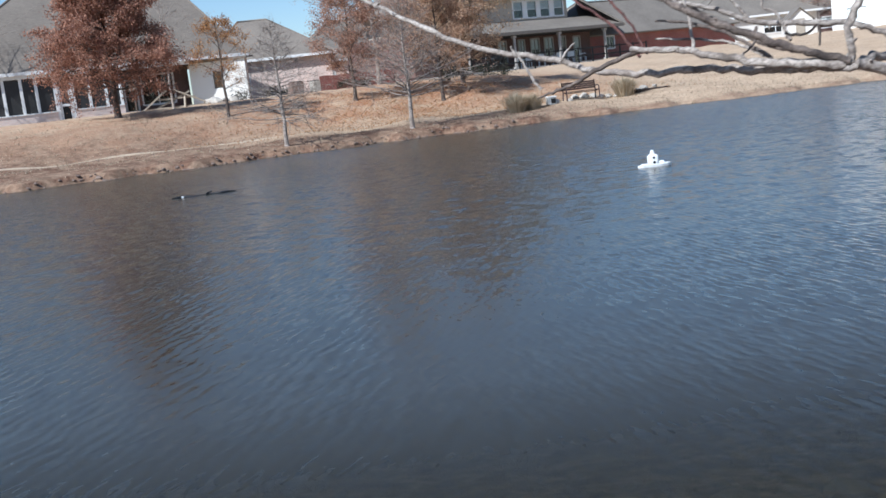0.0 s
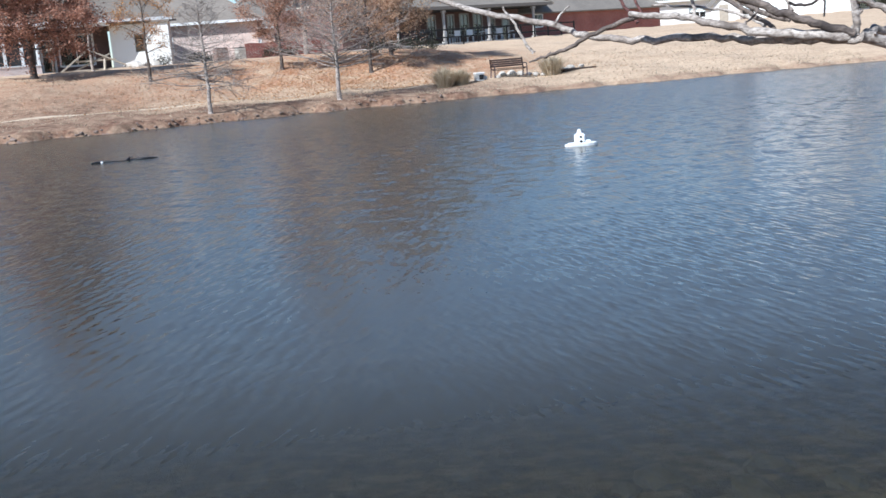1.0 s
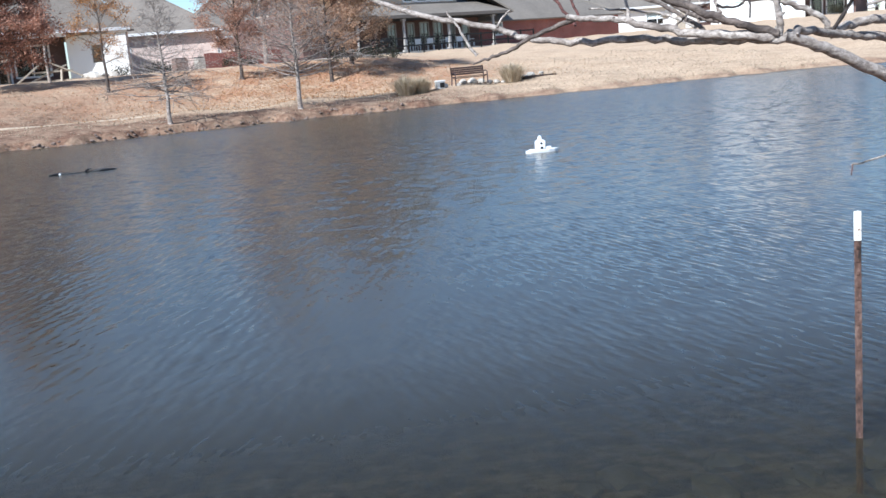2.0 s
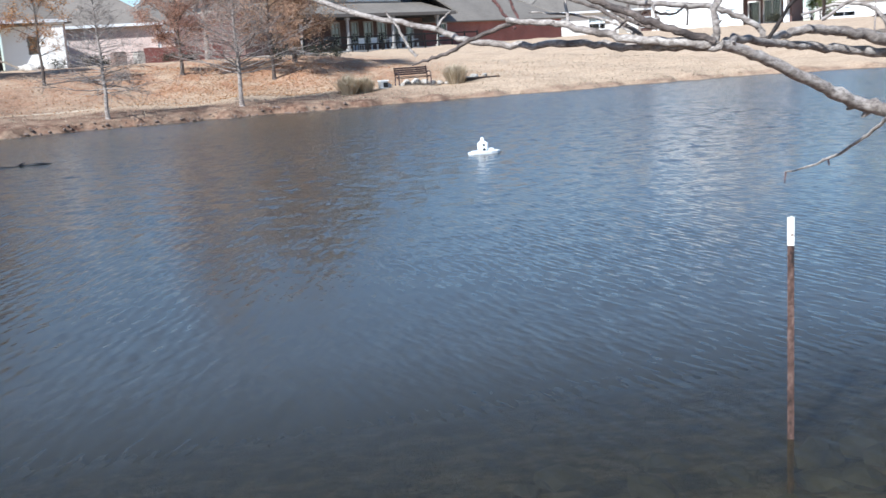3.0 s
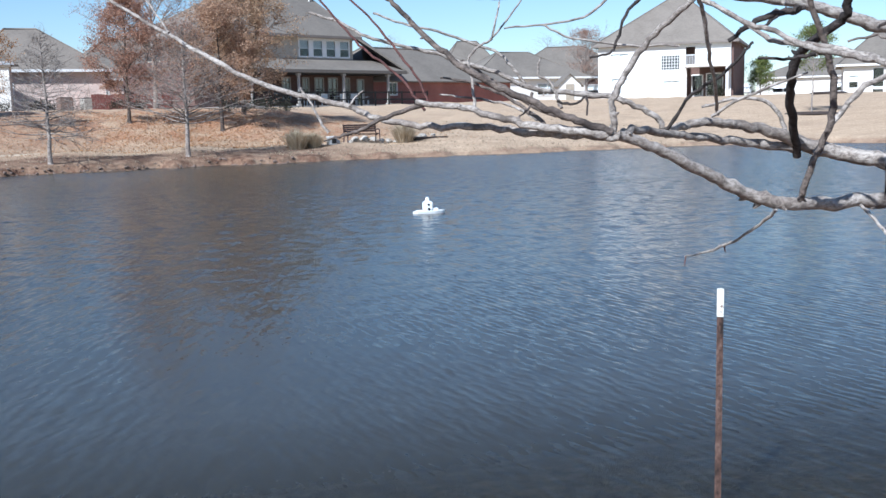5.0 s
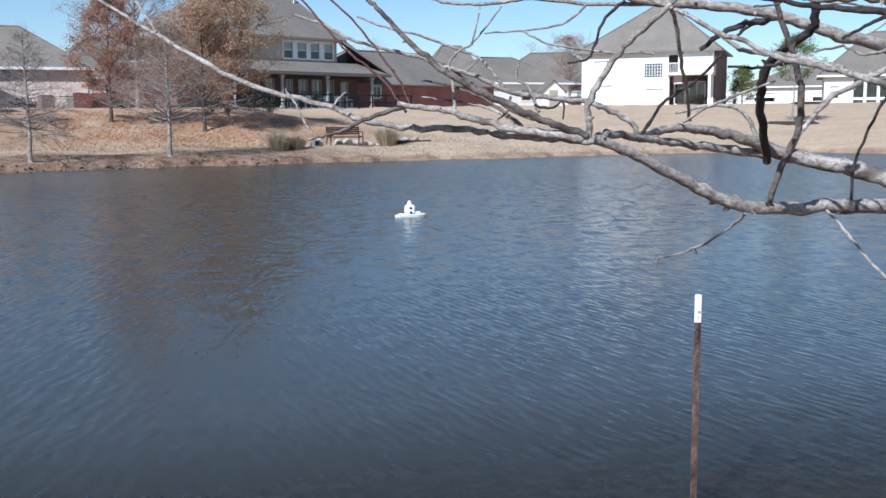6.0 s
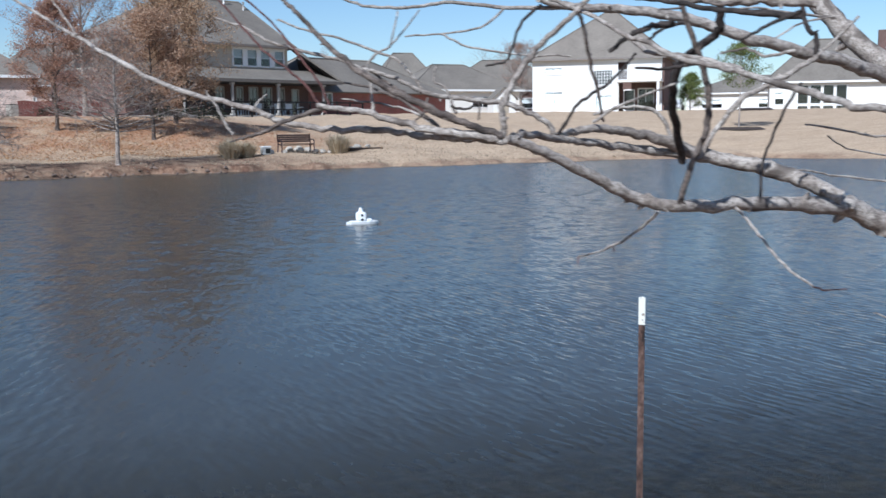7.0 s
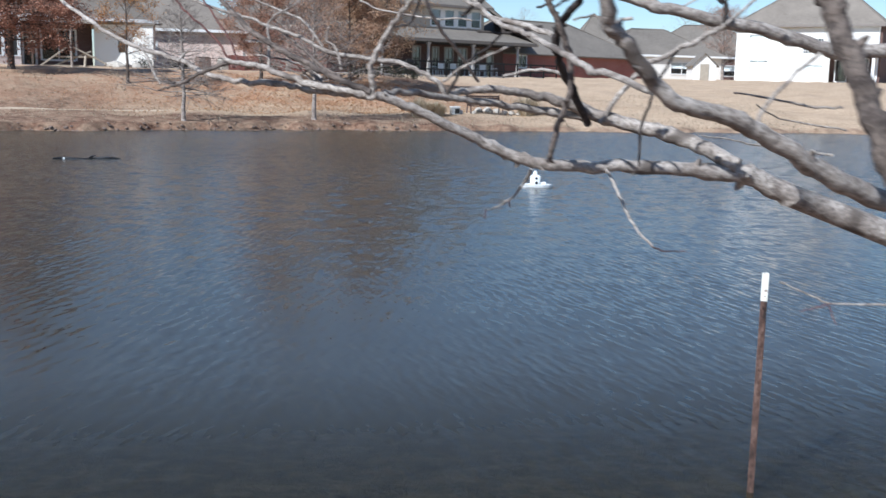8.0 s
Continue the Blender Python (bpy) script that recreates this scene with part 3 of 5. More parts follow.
def hip_roof(house, x0, x1, y0, y1, z, ridge, top, over=0.45, mat=None, name="roof", fascia=True, label="", eave=None):
    """A hipped roof; ridge: (xa, xb, y) of its top line."""
    mat = mat or roof_grey
    xa, xb, yr = ridge
    x0, x1, y0, y1 = x0 - over, x1 + over, y0 - over, y1 + over
    bm = bmesh.new()
    c = [bm.verts.new(p) for p in ((x0, y0, z), (x1, y0, z), (x1, y1, z), (x0, y1, z))]
    u = [bm.verts.new(p) for p in ((x0, y0, z - 0.10), (x1, y0, z - 0.10), (x1, y1, z - 0.10), (x0, y1, z - 0.10))]
    a, b = bm.verts.new((xa, yr, top)), bm.verts.new((xb, yr, top))
    for f in ((c[0], c[1], b, a), (c[1], c[2], b), (c[2], c[3], a, b), (c[3], c[0], a), tuple(u[::-1])):
        bm.faces.new(f)
    for i in range(4):
        j = (i + 1) % 4
        bm.faces.new((c[i], u[i], u[j], c[j]))
    r = part(name, bm, mat, house, label)
    cap = bmesh.new()
    tube(cap, [Vector((xa, yr, top + 0.01)), Vector((xb, yr, top + 0.01))], [0.09, 0.09], 6)
    for p, q in (((xa, yr, top), (x0, y0, z)), ((xb, yr, top), (x1, y0, z)), ((xb, yr, top), (x1, y1, z)), ((xa, yr, top), (x0, y1, z))):
        tube(cap, [Vector(p), Vector(q)], [0.07, 0.07], 6)
    part("ridge_cap", cap, mat, r)
    if fascia:
        bm = bmesh.new()
        box(bm, x0 - 0.03, x1 + 0.03, y0 - 0.05, y0 - 0.003, z - 0.17, z + 0.03)
        box(bm, x0 - 0.05, x0 - 0.003, y0, y1, z - 0.17, z + 0.03), box(bm, x1 + 0.003, x1 + 0.05, y0, y1, z - 0.17, z + 0.03)
        part("gutter", bm, eave or trim_white, r, "" if eave else "white gutter and fascia")
    return r


def shell(house, x0, x1, y0, y1, z0, z1, mat, holes=(), name="wall", thick=0.2):
    """Four walls: the front pierced, the others whole."""
    part(name, pierced(bmesh.new(), x0, x1, z0, z1, y0, thick, list(holes)), mat, house)
    part(name, boxed(x0, x0 + thick, y0 + thick, y1, z0, z1), mat, house)
    part(name, boxed(x1 - thick, x1, y0 + thick, y1, z0, z1), mat, house)
    part(name, boxed(x0 + thick, x1 - thick, y1 - thick, y1, z0, z1), mat, house)
    part("floor_slab", boxed(x0 + thick, x1 - thick, y0 + thick, y1 - thick, z0, z0 + 0.06), unlit_dark, house)
    # Added dark sheet in place of the unlit room behind the windows.
    part("unlit_room_sheet", boxed(x0 + thick + 0.02, x1 - thick - 0.02, y0 + thick + 1.6, y0 + thick + 1.7, z0 + 0.08, z1 - 0.02), unlit_dark, house)


def brick_house():
    h = thing("brick_house", pose(9.9, 79.4, 2.62, rz=30), "two-storey red brick and taupe house with a deep back porch", "house")
    gw = [(0.62, 1.3, 0.55, 2.3), (1.85, 2.75, 0.55, 2.3), (3.2, 4.15, 0.55, 2.3), (4.95, 5.45, 0.55, 2.3), (6.2, 6.95, 0.05, 2.2), (-1.3, -0.5, 0.55, 2.3)]
    # Brick under the porch roof is darker than on the red wing.
    shell(h, -9.0, 8.0, 0.5, 11.0, 0.0, 3.55, brown_and_shade_brick, gw)
    # Porch frames carry the porch shade in their colour.
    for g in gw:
        window(h, *g, 0.5, (1, 1) if g[2] < 0.3 else (2, 2), True, "door" if g[2] < 0.3 else "window", shaded_trim, "dull cream-framed porch window")
    up = [(0.05, 1.08, 3.84, 5.2), (1.38, 2.42, 3.84, 5.2), (2.68, 3.72, 3.84, 5.2), (4.05, 5.1, 3.84, 5.2), (-3.65, -2.95, 3.95, 5.2)]
    shell(h, -7.0, 5.45, 0.0, 11.0, 3.55, 5.5, siding, up, "upper_wall")
    for g in up:
        window(h, *g, 0.0, (1, 2))
    for g, k in zip(up, up[1:4]):
        part("window_mullion", boxed(g[1] + 0.035, k[0] - 0.035, -0.035, -0.003, 3.84, 5.2), trim_white, h, "white boarding between the windows")
    part("belt_trim", boxed(-0.05, 5.2, -0.05, 0.0, 5.22, 5.32), trim_white, h)
    hip_roof(h, -8.0, 5.5, 0.0, 11.0, 5.48, (-2.2, 5.0, 5.5), 9.45, 0.5, eave=eave_brown)
    # lean-to roof over the porch, and the long right-hand slope
    bm = slab(bmesh.new(), [(-9.2, -2.9, 2.72), (8.6, -2.9, 2.72), (7.4, 0.0, 3.72), (-9.2, 0.0, 3.72)], 0.14)
    porch_roof = part("porch_roof", bm, roof_grey, h)
    part("gutter", boxed(-9.25, 8.65, -2.97, -2.905, 2.5, 2.74), plain("dark_fascia", (0.16, 0.14, 0.12), 0.7), porch_roof)
    bm = slab(bmesh.new(), [(5.6, -0.5, 5.46), (8.9, -2.9, 2.70), (14.5, 5.5, 3.4), (5.0, 5.5, 9.42)], 0.16)
    part("side_roof", bm, roof_grey, h)
    # Ceiling in the same dark tone, porch shade put into its colour.
    part("porch_ceiling", boxed(-9.0, 8.2, -2.8, 0.45, 2.46, 2.52), unlit_dark, h)
    for x in (-6.2, -2.05, 2.25, 6.85):
        bm = boxed(x - 0.09, x + 0.09, -2.73, -2.55, 0.2, 2.46, bevel=0.02)
        box(bm, x - 0.16, x + 0.16, -2.8, -2.48, 0.0, 0.2), box(bm, x - 0.15, x + 0.15, -2.79, -2.49, 2.3, 2.455)
        part("porch_column", bm, plain("putty_paint", (0.42, 0.39, 0.355), 0.7), h, "square painted porch column")
    part("porch_floor", boxed(-9.2, 8.6, -4.0, 0.48, -0.25, 0.05), plain("porch_concrete", (0.40, 0.38, 0.35), 0.9), h)
    # low red wing
    wing = [(10.2, 11.3, 0.9, 2.0)]
    shell(h, 8.1, 26.0, 1.2, 11.0, 0.0, 2.12, red_brick, wing, "wing_wall")
    window(h, *wing[0], 1.2, (2, 1), False)
    hip_roof(h, 8.0, 26.0, 1.2, 11.0, 2.12, (11.5, 20.5, 6.0), 5.25, 0.4, name="wing_roof", fascia=False)
    for x, y, z in ((-0.6, 5.0, 8.95), (3.1, 5.0, 9.0), (4.6, 4.4, 8.4)):
        part("vent_pipe", tube(bmesh.new(), [Vector((x, y, z)), Vector((x, y, z + 0.85)), Vector((x, y, z + 0.86)), Vector((x, y, z + 0.98))], [0.06, 0.06, 0.11, 0.11], 8), trim_white, h)
    return h


def white_house():
    h = thing("white_house", pose(41.73, 95.2, 3.0, rz=-36), "tall cream-white house with a brown shingled hip roof", "house")
    w = [(1.2, 3.1, 3.65, 4.4), (1.3, 3.15, 0.3, 2.0), (6.2, 8.1, 2.55, 4.05), (6.4, 8.15, 0.15, 1.6)]
    shell(h, 0.0, 12.9, 0.0, 12.0, -0.2, 5.15, white_wall, w + [(8.7, 12.35, -0.1, 2.85), (8.6, 9.5, 3.0, 4.75)], thick=0.25)
    window(h, *w[0], 0.0, (2, 1), "full"), window(h, *w[1], 0.0, (2, 1), "full")
    window(h, *w[2], 0.0, (7, 5), False, label="gridded glass-block window")
    window(h, *w[3], 0.0, (2, 1), "full")
    # Brick side turned from the sun; its shade is in the colour too.
    part("side_wall", boxed(12.905, 13.1, 0.02, 12.0, -0.2, 5.1), brown_and_shade_brick, h, "brick side wall in a shade-darkened tone")
    hip_roof(h, 0.0, 13.1, 0.0, 12.0, 5.2, (6.4, 7.6, 6.0), 10.2, 0.5, roof_brown, eave=eave_brown)
    # patio recess, its doors and the balcony above
    # Recess wall coloured dark for the shade under the balcony.
    part("recess_wall", pierced(bmesh.new(), 8.5, 12.6, -0.1, 4.9, 1.4, 0.15, [(9.0, 10.1, 0.0, 2.1), (10.4, 12.0, 0.0, 2.2)]), brown_and_shade_brick, h)
    window(h, 9.0, 10.1, 0.0, 2.1, 1.4, (1, 1), False, "door", trim_white, "white patio door with glass")
    window(h, 10.4, 12.0, 0.0, 2.2, 1.4, (2, 1), False, "door", trim_white, "sliding glass patio door")
    balcony = part("balcony", boxed(8.6, 13.0, -2.4, 0.0, 2.72, 2.95, bevel=0.02), trim_white, h, "white balcony over the patio")
    for i in range(30):
        x = 8.66 + i * 0.148
        part("baluster", boxed(x, x + 0.035, -2.36, -2.32, 2.95, 3.8), trim_white, balcony)
    part("railing", boxed(8.6, 13.0, -2.4, -2.3, 3.8, 3.88), trim_white, balcony)
    for x in (8.75, 12.75):
        part("patio_column", boxed(x - 0.12, x + 0.12, -2.35, -2.1, -0.1, 2.72, bevel=0.02), trim_white, h)
    part("gutter_pipe", tube(bmesh.new(), [Vector((12.85, -0.09, -0.1)), Vector((12.85, -0.09, 5.1))], [0.05, 0.05], 8), trim_white, h)
    return h


def sunroom_house():
    h = thing("sunroom_house", pose(68.0, 93.0, 2.62, rz=-35), "single-storey cream house with a glazed sunroom and grey roof", "house")
    panes = [(3.2 + i * 1.28, 4.36 + i * 1.28, 0.95, 3.0) for i in range(4)] + [(3.2 + i * 1.28, 4.36 + i * 1.28, 0.1, 0.85) for i in range(4)]
    shell(h, 0.4, 15.0, 0.0, 11.0, -0.1, 3.3, white_wall, panes + [(0.9, 1.9, 0.9, 2.3)])
    for p in panes:
        window(h, *p, 0.0, (1, 1), False)
    window(h, 0.9, 1.9, 0.9, 2.3, 0.0, (1, 2))
    hip_roof(h, 0.2, 15.2, 0.0, 11.0, 3.35, (4.9, 10.4, 5.5), 8.1, 0.5)
    part("chimney", boxed(11.6, 12.4, 5.0, 5.8, 6.4, 8.9, bevel=0.02), brown_and_shade_brick, h)
    return h


def pink_house():
    h = thing("pink_brick_house", pose(-13.85, 66.3, 2.55, rz=25), "large pink brick house with a screened sunroom and steep grey roof", "house")
    cols = [-10.1, -9.1, -8.25, -7.15, -6.2, -5.2, -4.2, -3.3]
    part("knee_wall", boxed(-15.0, -7.2, 0.0, 0.25, -0.1, 0.55), pink_brick, h, "low pink brick wall")
    part("knee_wall", boxed(-6.15, -3.2, 0.0, 0.25, -0.1, 0.55), pink_brick, h, "low pink brick wall")
    part("sill", boxed(-15.0, -7.2, -0.05, 0.27, 0.55, 0.62), trim_white, h)
    part("sill", boxed(-6.15, -3.2, -0.05, 0.27, 0.55, 0.62), trim_white, h)
    for x in [-14.0, -13.0, -12.0, -11.1] + cols:
        door_side = x in (-7.15, -6.2)
        w = 0.13 if door_side else 0.09
        part("sunroom_post", boxed(x - w, x + w, 0.02, 0.24, -0.1 if door_side else 0.62, 2.75, bevel=0.015), trim_white, h)
    d = part("screen_door", box(box(boxed(-7.0, -6.9, 0.08, 0.14, 0, 2.1), -6.45, -6.35, 0.08, 0.14, 0, 2.1), -6.9, -6.45, 0.08, 0.14, 0.85, 1.0), trim_white, h, "white framed screen door")
    part("lower_panel", boxed(-6.9, -6.45, 0.1, 0.12, 0.05, 0.85), black_metal, d)
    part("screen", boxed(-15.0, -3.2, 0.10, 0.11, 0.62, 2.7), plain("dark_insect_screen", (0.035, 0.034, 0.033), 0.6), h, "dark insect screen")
    part("header", boxed(-15.0, 1.2, -0.05, 0.3, 2.72, 2.98), trim_white, h)
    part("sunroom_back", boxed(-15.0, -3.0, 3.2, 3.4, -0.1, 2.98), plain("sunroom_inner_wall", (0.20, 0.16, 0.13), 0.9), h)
    rec = [(-1.6, 0.6, 0.4, 2.4), (-2.7, -1.85, 0.05, 2.15)]
    # Set-back wall in dark brick: the recess's shade put into its colour.
    part("patio_wall", pierced(bmesh.new(), -3.2, 1.6, -0.1, 3.0, 2.4, 0.2, rec), brown_and_shade_brick, h)
    window(h, *rec[0], 2.4, (2, 1), False), window(h, *rec[1], 2.4, (1, 2), False, "door")
    # Added dark sheet again, for the unlit room.
    part("unlit_room_sheet", boxed(-3.2, 1.6, 4.2, 4.3, -0.1, 3.0), unlit_dark, h)
    bay = part("white_wall", pierced(bmesh.new(), 0.0, 3.7, -0.1, 2.75, 0.0, 0.2, [(1.5, 2.1, 1.0, 2.1)]), white_wall, h, "sunlit white wall set askew")
    bay.matrix_local = pose(1.4, 1.1, 0, rz=-27)
    part("pane", boxed(1.5, 2.1, 0.05, 0.07, 1.0, 2.1), glass, bay)
    part("bay_roof", slab(bmesh.new(), [(-0.1, -0.15, 2.9), (3.85, -0.15, 2.9), (3.85, 2.6, 3.05), (-0.1, 2.6, 3.05)], 0.14), roof_brown, bay)
    part("return_wall", boxed(4.9, 5.1, 0.2, 12.0, -0.1, 3.0), pink_brick, h)
    hip_roof(h, -15.0, 4.9, 0.0, 13.0, 3.08, (-3.6, -0.4, 6.3), 11.4, 0.22, roof_brown)
    part("patio_slab", boxed(-15.5, 5.5, -2.2, -0.05, -0.3, -0.02), plain("patio_concrete", (0.45, 0.42, 0.37), 0.9), h)
    return h


def pink_wing():
    h = thing("pink_brick_wing", pose(-13.45, 79.75, 2.55, rz=6), "pink brick wing with a brown hipped roof and white eaves", "house")
    shell(h, 0.0, 9.0, 0.0, 10.0, -0.1, 3.1, pink_brick, [(1.4, 2.6, 0.8, 2.2)])
    window(h, 1.4, 2.6, 0.8, 2.2, 0.0, (2, 2))
    hip_roof(h, 0.0, 9.0, 0.0, 10.0, 3.15, (2.0, 4.4, 5.0), 6.5, 0.5, roof_brown)
    return h


def far_house(x, y, z, turn, wide, deep, eave, top, label, wall):
    h = thing("far_house", pose(x, y, z, rz=turn), label, "house", "houses beyond the lawn")
    holes = [(wide * 0.12, wide * 0.28, 0.7, 2.0), (wide * 0.55, wide * 0.75, 0.7, 2.0)]
    shell(h, 0, wide, 0, deep, -0.3, eave, wall, holes)
    for q in holes:
        window(h, *q, 0.0, (2, 2))
    hip_roof(h, 0, wide, 0, deep, eave + 0.05, (wide * 0.35, wide * 0.65, deep / 2), top, 0.45)
    return h


brick_house()
white_house()
sunroom_house()
pink_house()
pink_wing()
far_house(31.5, 104.0, 2.9, 5, 13.0, 10.0, 2.6, 5.6, "low cream house with a grey roof behind the lawn", white_wall)
far_house(40.0, 121.0, 3.0, -20, 16.0, 11.0, 2.9, 7.0, "brick house with a tall grey roof behind the lawn", brown_and_shade_brick)
far_house(-9.0, 96.0, 2.6, 15, 14.0, 10.0, 3.0, 7.0, "pink brick house with a brown-grey roof behind the trees", pink_brick)
far_house(34.0, 128.0, 3.0, -5, 9.0, 10.0, 3.2, 8.4, "brick house with a steep grey roof in the distance", brown_and_shade_brick)
far_house(80.0, 128.0, 3.0, -40, 18.0, 11.0, 2.8, 5.4, "low cream house with a grey roof beyond the lawn", white_wall)
far_house(100.0, 100.0, 3.0, -50, 16.0, 11.0, 2.9, 7.5, "cream house with a grey roof beside the lawn", white_wall)

# small white gabled shed
shed = thing("garden_shed", pose(36.6, 90.0, 2.86, rz=-8), "small white gabled garden shed on the lawn", "shed")
bm = bmesh.new()
pts = [(-1.1, 0), (1.1, 0), (1.1, 1.5), (0, 2.5), (-1.1, 1.5)]
f, b = [bm.verts.new((x, 0, z - 0.1)) for x, z in pts], [bm.verts.new((x, 2.4, z - 0.1)) for x, z in pts]
bm.faces.new(f), bm.faces.new(b[::-1])
for i in range(5):
    bm.faces.new((f[(i + 1) % 5], f[i], b[i], b[(i + 1) % 5]))
part("wall", bm, white_wall, shed)
for s in (-1, 1):
    part("roof", slab(bmesh.new(), [(0, -0.2, 2.5), (s * 1.3, -0.2, 1.3), (s * 1.3, 2.6, 1.3), (0, 2.6, 2.5)], 0.08), roof_grey, shed)
part("door", boxed(-0.4, 0.4, -0.05, -0.003, 0.0, 1.5), timber, shed)


# ---- things on the bank ----
def fence(x0, y0, turn, length, step, high, mat, label, rails=(0.35, 0.95), z=0.0):
    f = thing("fence", pose(x0, y0, z, rz=turn), label, "fence")
    for i in range(int(length / step) + 1):
        part("post", boxed(i * step - 0.05, i * step + 0.05, -0.05, 0.05, -0.3, high, bevel=0.01), mat, f)
    for r in rails:
        part("rail", boxed(0.0, length, -0.085, -0.052, r - 0.05, r + 0.05), mat, f)
    return f


a = radians(30)
fx, fy = 9.9 - 10.0 * math.cos(a) + 4.3 * math.sin(a), 79.4 - 10.0 * math.sin(a) - 4.3 * math.cos(a)
fence(fx, fy, 30, 19.6, 1.4, 1.1, black_metal, "black painted rail fence round the porch", (0.45, 1.0), 2.62)

wall_fence = thing("board_fence", pose(-5.2, 75.5, 2.4, rz=24), "red-stained board fence between the houses", "fence")
for i in range(30):
    part("board", boxed(i * 0.2, i * 0.2 + 0.185, 0, 0.03, 0, 1.35 + 0.03 * math.sin(i * 7.1)), red_fence, wall_fence)
for zz in (0.3, 1.05):
    part("rail", boxed(0, 6.0, 0.032, 0.08, zz, zz + 0.09), red_fence, wall_fence)


def patio_chair(m):
    c = thing("patio_chair", m, "white plastic patio chair on the porch", "chair", "patio chairs")
    part("seat", boxed(-0.25, 0.25, -0.25, 0.25, 0.40, 0.45, bevel=0.015), trim_white, c)
    part("backrest", boxed(-0.25, 0.25, 0.22, 0.27, 0.45, 0.92, bevel=0.015), trim_white, c)
    for x in (-0.22, 0.22):
        for y in (-0.22, 0.22):
            part("leg", boxed(x - 0.025, x + 0.025, y - 0.025, y + 0.025, 0, 0.40), trim_white, c)
        part("armrest", boxed(x - 0.03, x + 0.03, -0.25, 0.24, 0.62, 0.66, bevel=0.01), trim_white, c)
    return c


def porch_place(x, y, turn):
    return pose(9.9 + x * math.cos(a) - y * math.sin(a), 79.4 + x * math.sin(a) + y * math.cos(a), 2.67, rz=30 + turn)


chair = patio_chair(porch_place(-0.9, -1.6, 20))
for x, y, t in ((0.1, -1.2, 170), (1.1, -1.7, -30), (3.2, -1.5, 10), (4.3, -1.3, 150), (5.2, -1.7, 60)):
    copy_thing(chair, porch_place(x, y, t))
table = thing("patio_table", porch_place(2.6, -1.2, 0), "round white patio table on the porch", "table")
bm = bmesh.new()
bmesh.ops.create_cone(bm, cap_ends=True, segments=24, radius1=0.5, radius2=0.5, depth=0.04, matrix=pose(0, 0, 0.73))
part("tabletop", bm, trim_white, table)
part("pedestal", tube(bmesh.new(), [Vector((0, 0, 0.0)), Vector((0, 0, 0.04)), Vector((0, 0, 0.06)), Vector((0, 0, 0.71))], [0.25, 0.25, 0.04, 0.04], 10), trim_white, table)
grill = thing("barbecue_grill", porch_place(-4.3, -3.3, 0), "black lidded barbecue grill by the fence", "grill")
bm = bmesh.new()
bmesh.ops.create_uvsphere(bm, u_segments=16, v_segments=10, radius=0.32, matrix=pose(0, 0, 0.85) @ Matrix.Diagonal((1.5, 0.9, 0.8, 1)))
part("lid", bm, black_metal, grill)
for x in (-0.35, 0.35):
    for y in (-0.15, 0.15):
        part("leg", boxed(x - 0.02, x + 0.02, y - 0.02, y + 0.02, 0, 0.8), black_metal, grill)


def park_bench():
    x, y = 8.75, 46.4
    b = thing("park_bench", pose(x, y, on_ground(x, y) + 0.02, rz=14) @ Matrix.Scale(0.87, 4), "dark brown slatted metal park bench on the bank", "bench")
    for i in range(4):
        part("seat_slat", boxed(-0.9, 0.9, -0.26 + i * 0.125, -0.16 + i * 0.125, 0.43, 0.46, bevel=0.008), bench_brown, b)
    for i in range(4):
        z = 0.53 + i * 0.105
        part("back_slat", boxed(-0.9, 0.9, 0.235 + i * 0.025, 0.265 + i * 0.025, z, z + 0.09, bevel=0.008), bench_brown, b)
    for s in (-0.93, 0.93):
        part("leg", tube(bmesh.new(), [Vector((s, -0.24, 0)), Vector((s, -0.25, 0.3)), Vector((s, -0.24, 0.62)), Vector((s, -0.1, 0.67)), Vector((s, 0.24, 0.65))], [0.035] * 5, 6), bench_brown, b)
        part("leg", tube(bmesh.new(), [Vector((s, 0.30, 0)), Vector((s, 0.22, 0.42)), Vector((s, 0.33, 0.95))], [0.035] * 3, 6), bench_brown, b)
        part("seat_bracket", boxed(s - 0.02, s + 0.02, -0.26, 0.24, 0.39, 0.428), bench_brown, b)
    part("stretcher", boxed(-0.92, 0.92, -0.02, 0.02, 0.36, 0.40), bench_brown, b)


park_bench()


def rock(name, m, size, mat, seed, label, parent=None, group="stones by the bench"):
    bm = bmesh.new()
    bmesh.ops.create_icosphere(bm, subdivisions=2, radius=1)
    off = Vector((seed * 3.1, seed * 1.7, 0))
    for v in bm.verts:
        v.co *= 1 + 0.45 * noise.noise(v.co * 1.1 + off) + 0.12 * noise.noise(v.co * 3 + off)
        v.co = Vector((v.co.x * size[0], v.co.y * size[1], v.co.z * size[2]))
    ob = part(name, bm, mat, parent, label)
    ob.matrix_world = m
    return tagged(ob, category="stone" if not parent else "", group=group if not parent else "")


for i, (dx, dy, s) in enumerate(((-1.35, -0.1, 0.20), (1.45, 0.5, 0.17), (1.75, 0.3, 0.14), (0.25, 0.75, 0.22), (0.75, 0.9, 0.18), (-0.2, 0.85, 0.2), (1.1, 0.65, 0.15), (2.9, 0.6, 0.16), (3.3, 0.8, 0.18), (3.8, 0.7, 0.14), (-0.6, -0.15, 0.12))):
    x, y = 8.75 + dx, 46.4 + dy + dx * 0.25
    rock("garden_stone", pose(x, y, on_ground(x, y) + s * 0.3, rz=i * 47), (s * 1.2, s, s * 0.75), stone_pale, i + 2, "pale limestone lump beside the park bench")

bin_box = thing("storage_box", pose(7.25, 45.8, on_ground(7.25, 45.8), rz=14), "small pale grey box with a dark front beside the bench", "box")
